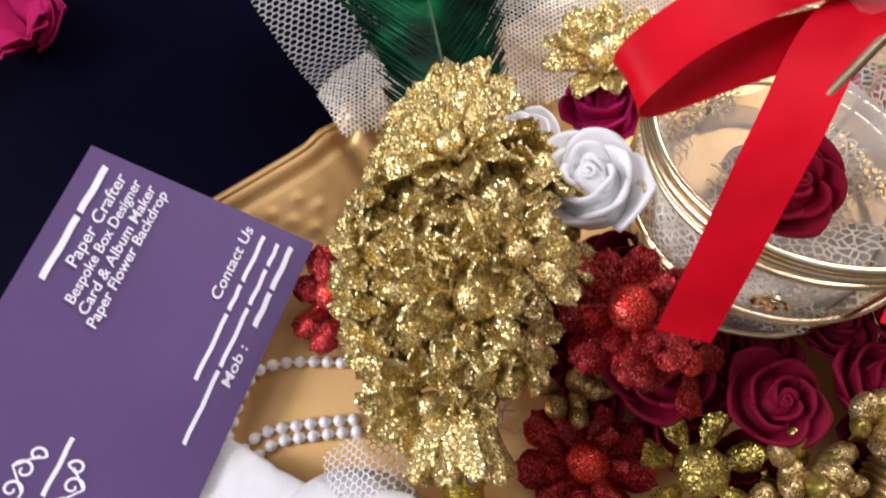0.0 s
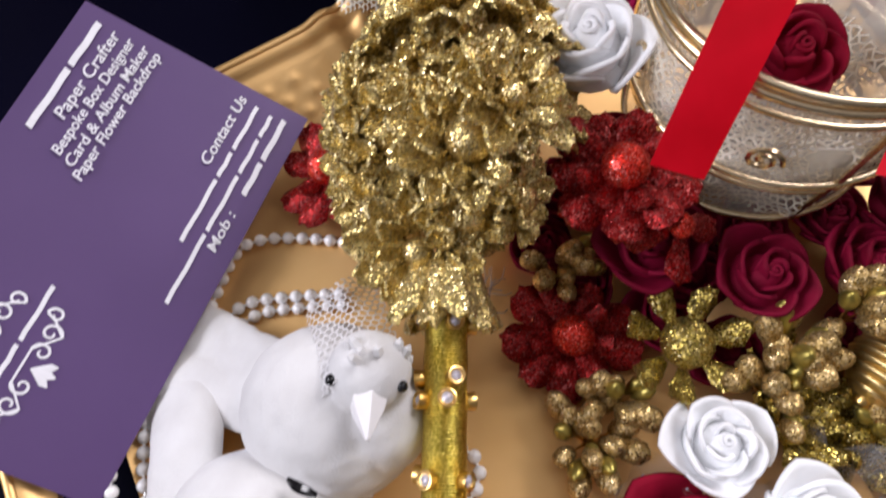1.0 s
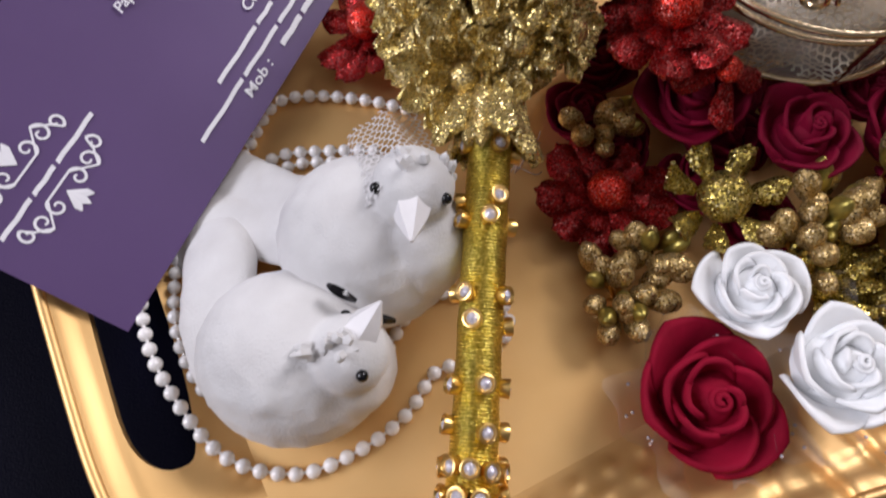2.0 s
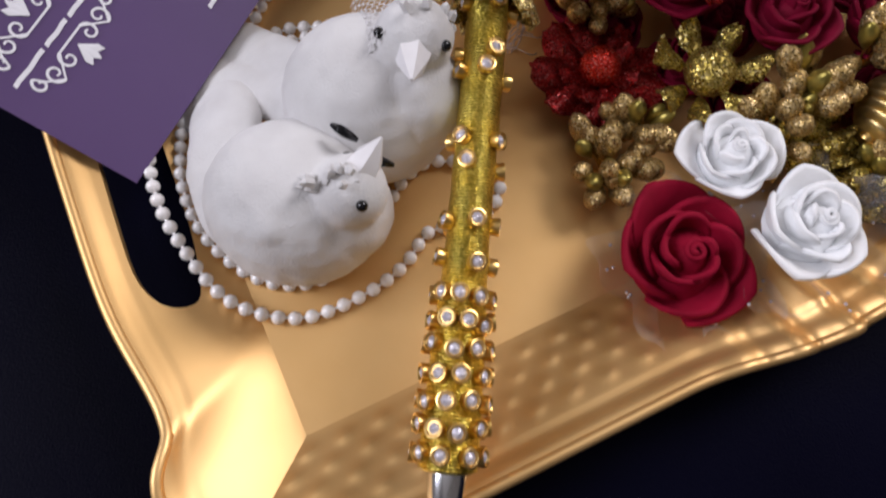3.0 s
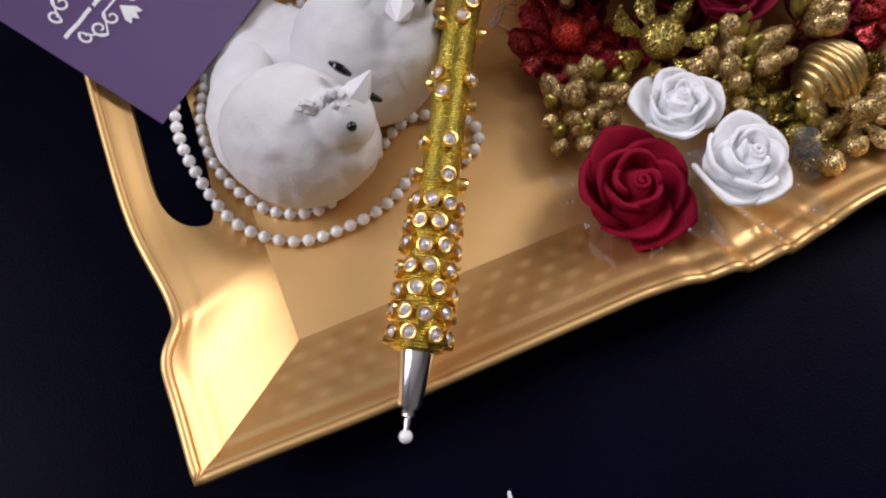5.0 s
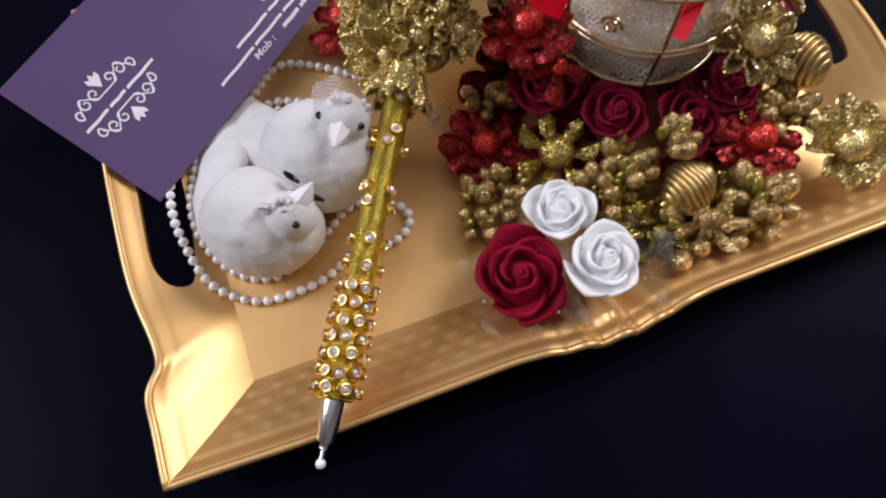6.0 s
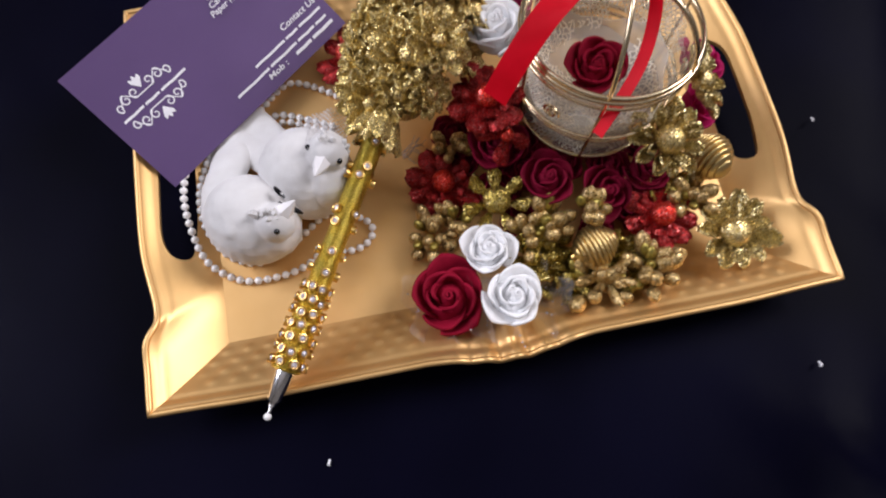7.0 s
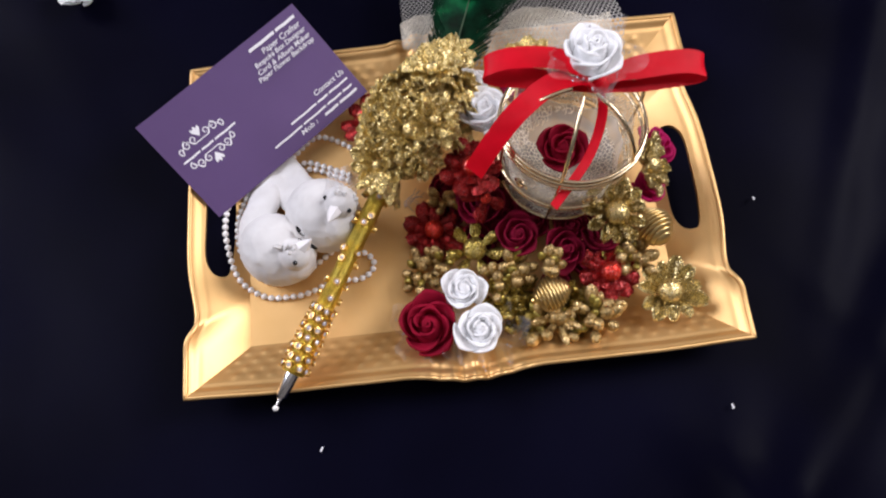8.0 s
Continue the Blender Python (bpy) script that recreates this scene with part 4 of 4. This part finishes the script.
def pen():
    m = facing(PEN_TIP, PEN_WAY)
    t = thing("pen", "gold decorated pen studded with crystals, topped with a gold glitter bouquet", "pen", m)
    v, f = ball(0.00125, 10, 14)
    part("tip_ball", mesh_from("tip_ball", v, f, PEARL), t)
    v, f = turned([(0.0006, 0.0008), (0.0007, 0.0030), (0.0012, 0.0034), (0.0012, 0.0046), (0.0016, 0.0050)], 18)
    part("nib", mesh_from("nib", v, f, CHROME), t)
    v, f = turned([(0.0017, 0.0046), (0.0021, 0.0052), (0.0031, 0.0140), (0.0031, 0.0155)], 28)
    part("cone", mesh_from("cone", v, f, CHROME), t)
    prof = [(0.0040, 0.0146), (0.0046, 0.0150)]
    for i in range(340):
        z = 0.0150 + 0.088 * i / 340
        r = 0.0047 - 0.0011 * smooth(0.016, 0.055, z)
        prof.append((r + 0.00006 * (i % 2) + 0.00006 * math.sin(i * 0.21), z))
    prof.append((0.002, 0.1035))
    v, f = turned(prof, 26)
    part("barrel", mesh_from("barrel", v, f, FOIL), t)
    v, f = turned([(0.0009, -0.0003), (0.00125, 0.0), (0.00130, 0.0006), (0.00138, 0.0010), (0.00134, 0.0014), (0.00112, 0.00145), (0.00095, 0.0011), (0.0002, 0.0010)], 14)
    cup = mesh_from("setting", v, f, BRASS)
    v, f = turned([(0.0008, 0.0009), (0.00084, 0.00112), (0.00055, 0.00132), (0.00005, 0.00155)], 8)
    stone = mesh_from("crystal", v, f, CRYSTAL, False)
    rows = [(0.0172 + 0.0041 * k, 9) for k in range(7)] + [(0.0475, 4), (0.0540, 5), (0.0635, 3), (0.0680, 4), (0.0800, 4), (0.0840, 3), (0.0930, 4)]
    rng = random.Random(11)
    for k, (z, count) in enumerate(rows):
        r = 0.0047 - 0.0011 * smooth(0.016, 0.055, z)
        for i in range(count):
            a = 360 * (i + 0.5 * (k % 2) + rng.uniform(-0.12, 0.12)) / count + 31
            mm = pose(0, 0, z + rng.uniform(-0.0004, 0.0004), 0, 0, a) @ pose(r - 0.0001, 0, 0, 0, 90 + rng.uniform(-9, 9), 0)
            s = part("gem_setting", cup, t, mm @ Matrix.Diagonal((1.15, 1.15, 1.15, 1)))
            part("crystal", stone, s)
    back = m.inverted()
    for k, (at, normal, size) in enumerate((
            ((0.1000, 0.0930, 0.0455), (0.0, -0.35, 1), 1.05), ((0.0855, 0.0840, 0.0365), (-0.45, -0.6, 0.8), 0.95), ((0.1130, 0.1050, 0.0455), (0.25, 0.25, 1), 1.0),
            ((0.1175, 0.1265, 0.0430), (-0.1, 0.30, 1), 1.1), ((0.0895, 0.1115, 0.0390), (-1, 0.3, 0.4), 1.0), ((0.0830, 0.0955, 0.0345), (-1, -0.2, 0.35), 0.85),
            ((0.1225, 0.1080, 0.0415), (0.9, 0.3, 0.8), 0.95), ((0.1170, 0.0955, 0.0400), (0.9, -0.3, 0.7), 0.9), ((0.1030, 0.0830, 0.0385), (0.7, -0.7, 0.6), 0.75),
            ((0.1010, 0.1135, 0.0450), (-0.3, 0.5, 1), 1.0), ((0.1075, 0.1270, 0.0370), (-0.6, 0.5, 0.8), 0.95), ((0.0905, 0.1020, 0.0430), (-0.6, -0.1, 0.9), 0.95),
            ((0.0945, 0.0840, 0.0405), (-0.1, -0.8, 0.8), 0.75), ((0.1090, 0.0945, 0.0490), (0.35, -0.3, 1), 0.95), ((0.0985, 0.1035, 0.0460), (-0.3, 0.1, 1), 0.9), ((0.1110, 0.1165, 0.0510), (0.0, 0.4, 1), 1.0), ((0.1230, 0.1170, 0.0400), (0.8, 0.6, 0.5), 0.9), ((0.0840, 0.1040, 0.0360), (-1, 0.1, 0.5), 0.9), ((0.0970, 0.1200, 0.0400), (-0.7, 0.8, 0.6), 0.9))):
        blossom(t, "flower", "gold", back @ facing(at, normal, 37 * k, size), ((10, 0.0096, 8, 0.0030), (7, 0.0076, 36, 0.0030)), 0.0040 if k % 2 == 0 else 0.0028, 40 + k, loose=7)
    core = [(0.0965, 0.0860, 0.0335, 0.0080), (0.1015, 0.0960, 0.0345, 0.0115), (0.1070, 0.1060, 0.0345, 0.0120), (0.1100, 0.1170, 0.0330, 0.0105), (0.0910, 0.0970, 0.0300, 0.0095)]
    v, f = joined(*[moved(ball(r, 10, 16), back @ Matrix.Translation((x, y, z))) for x, y, z, r in core])
    part("bouquet_core", mesh_from("bouquet_core", [p + Vector((0, 0, 0.0006 * noise.noise(p * 500))) for p in v], f, GOLD_GLITTER), t)
    collar = part("flower", None, t, pose(0, 0, 0.0995, 180, 0, 0))
    for i in range(8):
        part("petal", KINDS["gold"][0], collar, pose(0, 0, 0, 0, 0, 45 * i + 8) @ pose(0.0034, 0, -0.004, 0, -58 - 12 * (i % 2), 0) @ Matrix.Diagonal((0.0125, 0.0105, 0.0125, 1)))


pen()


# ---- cage ----
CX, CY = 0.1620, 0.0832


def circle(r, z, n=64, dx=0.0, dy=0.0):
    return [(CX + dx + r * math.cos(2 * math.pi * i / n), CY + dy + r * math.sin(2 * math.pi * i / n), z) for i in range(n)]


def cage():
    t = thing("favour_cage", "round champagne gold wire cage lined with lace, holding a red rose", "cage")
    for r, z, w in ((0.0278, 0.0605, 0.0008), (0.0284, 0.0588, 0.0008), (0.0280, 0.0550, 0.0006), (0.0274, 0.0370, 0.0007), (0.0266, 0.0340, 0.0006), (0.0250, 0.0205, 0.0008)):
        v, f = tube([(x, y, q - 0.06 * (y - CY) * smooth(0.02, 0.06, q)) for x, y, q in circle(r, z)], w, 8, True)
        part("ring", mesh_from("ring", v, f, WIRE), t)
    for i in range(6):
        a = math.pi / 3 * i + 0.18
        pts = []
        for k in range(15):
            s = k / 14
            r = 0.0279 * math.cos(s * 1.45) ** 0.8
            pts.append((CX + r * math.cos(a), CY + r * math.sin(a), 0.0600 + 0.0235 * math.sin(s * 1.5)))
        v, f = tube(pts, 0.0008, 8)
        part("rib", mesh_from("rib", v, f, WIRE), t)
        v, f = tube([(CX + 0.0280 * math.cos(a), CY + 0.0280 * math.sin(a), 0.0595), (CX + 0.0275 * math.cos(a), CY + 0.0275 * math.sin(a), 0.040), (CX + 0.0252 * math.cos(a), CY + 0.0252 * math.sin(a), 0.021)], 0.0006, 6)
        part("strut", mesh_from("strut", v, f, WIRE), t)
        spin = [(CX + 0.0276 * math.cos(a + 0.5) + 0.0032 * (1 - k / 24) * math.cos(k * 0.55) * -math.sin(a + 0.5), CY + 0.0276 * math.sin(a + 0.5) + 0.0032 * (1 - k / 24) * math.cos(k * 0.55) * math.cos(a + 0.5), 0.0440 + 0.0032 * (1 - k / 24) * math.sin(k * 0.55)) for k in range(22)]
        v, f = tube(spin, 0.0005, 6)
        part("scroll", mesh_from("scroll", v, f, WIRE), t)
    v, f = sheet(lambda u, w: ((lambda r, a: (CX + r * math.cos(a), CY + r * math.sin(a), 0.0205 + 0.037 * w))(0.0246 + 0.0028 * w ** 0.6, 2 * math.pi * u)), 64, 6, 0.0004)
    part("bowl", mesh_from("bowl", v, f, BOWL), t)
    v, f = turned([(0.0245, 0.0188), (0.0250, 0.0192), (0.0250, 0.0198), (0.0, 0.0200)], 48)
    v = [p + Vector((CX, CY, 0)) for p in v]
    part("bowl_base", mesh_from("bowl_base", v, f, BOWL), t)
    l = thing("lace_lining", "champagne lace crumpled inside the wire cage", "lace")

    def wrap(x, y):
        a = x / 0.0275
        r = 0.0238 + 0.0022 * min(y / 0.02, 1) + 0.0009 * math.sin(9 * a) + 0.0014 * noise.noise((x * 260, y * 260, 1.5)) - 0.10 * max(y - 0.024, 0)
        return CX + r * math.cos(a), CY + r * math.sin(a), 0.0215 + y + 0.0015 * math.sin(5 * a + 1)
    v, f = hex_net(wrap, 0.172, 0.034, 0.0017, 0.00034, lambda x, y: noise.noise((x * 60, y * 60, 6)) > -0.2, mess=0.0009)
    part("netting", mesh_from("netting", v, f, LACE, False), l)

    def bottom(x, y):
        px, py = x - 0.024, y - 0.024
        return CX + px, CY + py, 0.0240 + 0.010 * (math.hypot(px, py) / 0.024) ** 2 + 0.0022 * noise.noise((px * 120, py * 120, 3))
    v, f = hex_net(bottom, 0.048, 0.048, 0.0017, 0.00032, lambda x, y: math.hypot(x - 0.024, y - 0.024) < 0.0225 and noise.noise((x * 90, y * 90, 4)) > -0.12, 0.0014)
    part("netting", mesh_from("netting", v, f, LACE, False), l)
    v, f = sheet(lambda u, w: (CX + 0.022 * u * math.cos(6.2832 * w), CY + 0.022 * u * math.sin(6.2832 * w), 0.0222 + 0.009 * u * u + 0.0012 * math.sin(w * 44) * u), 8, 60, 0.0003)
    part("organza_floor", mesh_from("organza_floor", v, f, VEIL), l)
    v, f = sheet(lambda u, w: ((lambda r, a: (CX + r * math.cos(a), CY + r * math.sin(a), 0.0225 + (0.016 + 0.005 * math.sin(3 * a + 1)) * w))(0.0228 + 0.0008 * w + 0.0005 * math.sin(14 * 6.2832 * u + 3 * w), 6.2832 * u)), 120, 6, 0.0003)
    part("organza_side", mesh_from("organza_side", v, f, VEIL), l)


cage()
rose("red", (0.1605, 0.0795, 0.0465), (-0.1, -0.25, 1), 0.0114, 100, "wine red foam rose resting in the lace of the cage")
rose("white", (0.1645, 0.0920, 0.0965), (0.0, 0.1, 1), 0.0122, 25, "white foam rose tied on top of the wire cage")


# ---- ribbon ----
def band(points, width, across, twist=0.0, thick=0.00025, pinch=False):
    pts = along(points, 0.0015)
    n = len(pts) - 1

    def fn(u, v):
        i = min(int(round(u * n)), n)
        d = (pts[min(i + 1, n)] - pts[max(i - 1, 0)]).normalized()
        side = Vector(across) - d * Vector(across).dot(d)
        side.normalize()
        side = Matrix.Rotation(twist * u, 3, d) @ side
        return pts[i] + side * (v - 0.5) * width * (0.6 + 0.4 * smooth(0, 0.22, u) * (1 if not pinch else smooth(0, 0.22, 1 - u)))
    return sheet(fn, n, 5, thick)


def bow():
    t = thing("ribbon_bow", "bright red satin ribbon bow tied on top of the cage", "ribbon")
    knot = Vector((0.1665, 0.0835, 0.0830))
    pieces = (
        ("loop", (knot + Vector((0, 0, 0.003)), (0.1540, 0.0925, 0.0865), (0.1385, 0.0960, 0.0850), (0.1290, 0.0965, 0.0810), (0.1305, 0.0955, 0.0765), (0.1460, 0.0915, 0.0775), knot - Vector((0, 0, 0.002))), 0.0076, (0.15, 0.9, 0.4), 0.0),
        ("loop", (knot + Vector((0, 0, 0.003)), (0.1800, 0.0870, 0.0855), (0.1980, 0.0890, 0.0840), (0.2070, 0.0890, 0.0805), (0.2050, 0.0885, 0.0770), (0.1850, 0.0865, 0.0780), knot - Vector((0, 0, 0.002))), 0.0085, (0.0, 0.92, 0.38), 0.0),
        ("tail", (knot, (0.1530, 0.0860, 0.0835), (0.1390, 0.0792, 0.0785), (0.1290, 0.0730, 0.0670), (0.1215, 0.0680, 0.0535)), 0.0082, (0.75, -0.60, 0.1), 0.0),
        ("tail", (knot, (0.1685, 0.0760, 0.0750), (0.1632, 0.0640, 0.0640), (0.1508, 0.0522, 0.0490)), 0.0040, (0.75, -0.55, 0.45), 0.2))
    for name, pts, width, across, twist in pieces:
        v, f = band(pts, width, across, twist, pinch=name == "loop")
        part(name, mesh_from(name, v, f, SATIN), t)
    v, f = ball(0.0042, 10, 16, 1, 0.8, 0.8)
    part("knot", mesh_from("knot", [p + knot for p in v], f, SATIN), t)


bow()


# ---- clear wrap and scraps ----
def wrap(at, r, seed, label, dots):
    rng = random.Random(seed)
    t = thing("film_wrap", label, "wrapping film", Matrix.Translation(at))

    def fn(u, v):
        a = 2 * math.pi * u
        k = 0.15 + 0.85 * v
        rr = r * k * (1 + 0.14 * math.sin(5 * a + seed) + 0.08 * math.sin(11 * a))
        return rr * math.cos(a), rr * math.sin(a), 0.0075 * (k ** 2) * (1 + 0.3 * math.sin(7 * a + seed)) + 0.0010 * noise.noise((math.cos(a) * 3, math.sin(a) * 3, v * 4 + seed))
    v, f = sheet(fn, 70, 8, 0.0001)
    part("film", mesh_from("film", v, f, FILM), t)
    v, f = ball(0.00035, 5, 7)
    me = mesh_from("glitter_dot", v, f, CRYSTAL)
    for i in range(dots):
        u, k = rng.random(), rng.uniform(0.55, 1)
        part("glitter_dot", me, t, Matrix.Translation(Vector(fn(u, k)) + Vector((0, 0, 0.0002))))


wrap((0.1000, 0.0185, 0.0050), 0.0165, 1, "clear film with tiny glitter dots round the wine red rose", 34)
wrap((0.1215, 0.0150, 0.0070), 0.0170, 2, "clear film with tiny glitter dots round the white rose", 34)
wrap((0.1650, 0.0920, 0.0830), 0.0160, 3, "clear film tied below the white rose on the cage", 20)


def scrap(at, size, spin, mat, name, label):
    v, f = sheet(lambda u, w: ((u - 0.5) * size, (w - 0.5) * size * 0.45 * (1 - 0.4 * u), 0.0006 + 0.0006 * math.sin(5 * u)), 6, 3, 0.0003)
    ob = new(name, mesh_from(name, v, f, mat))
    ob.matrix_basis = pose(*at, 0, 0, spin)
    tagged(ob, label, "scrap", "paper scraps")


for at, spin in (((0.0502, -0.0240, 0.0), 70), ((0.2211, -0.0255, 0.002), 80), ((0.2548, 0.0659, 0.002), 75)):
    scrap(at, 0.0022, spin, PRINT, "paper_scrap", "tiny white paper scrap on the black cloth")


def loose_petals(at, mat, seed, size, label):
    rng = random.Random(seed)
    t = thing("fabric_blossom", label, "artificial flower", Matrix.Translation(at))
    v, f = petal_shape(0.42, 0.3, 0.3, 0.6, thick=0.03)
    me = mesh_from("petal", v, f, mat)
    for i in range(9):
        part("petal", me, t, pose(0, 0, 0.001 + 0.0006 * i, 0, 0, 40 * i + rng.uniform(-10, 10)) @ pose(0, 0, 0, rng.uniform(-10, 10), -18 - 4 * (i % 3), 0) @ Matrix.Diagonal((size, size, size, 1)))


loose_petals((0.0400, 0.2470, 0.0010), PINK_FOAM, 3, 0.017, "magenta fabric blossom lying on the black cloth")
loose_petals((-0.0620, 0.2120, 0.0010), WHITE_FOAM, 5, 0.012, "white fabric blossom lying on the black cloth")


def fibres(at, seed, label):
    """A few thin dry fibres lying loose."""
    rng = random.Random(seed)
    t = thing("dry_fibre", label, "fibre", Matrix.Translation(at))
    for i in range(9):
        a = rng.uniform(-0.6, 0.9)
        ln = rng.uniform(0.006, 0.011)
        pts = [(ln * k / 6 * math.cos(a) - 0.004, ln * k / 6 * math.sin(a) + 0.0012 * math.sin(k * 0.9 + i), 0.0006 + 0.0012 * math.sin(k * 0.5) + 0.0003 * i) for k in range(7)]
        v, f = tube(pts, 0.00014, 5)
        part("strand", mesh_from("strand", v, f, FIBRE), t)


fibres((0.0975, 0.0780, 0.0042), 2, "thin pale dry fibres loose on the gold tray")
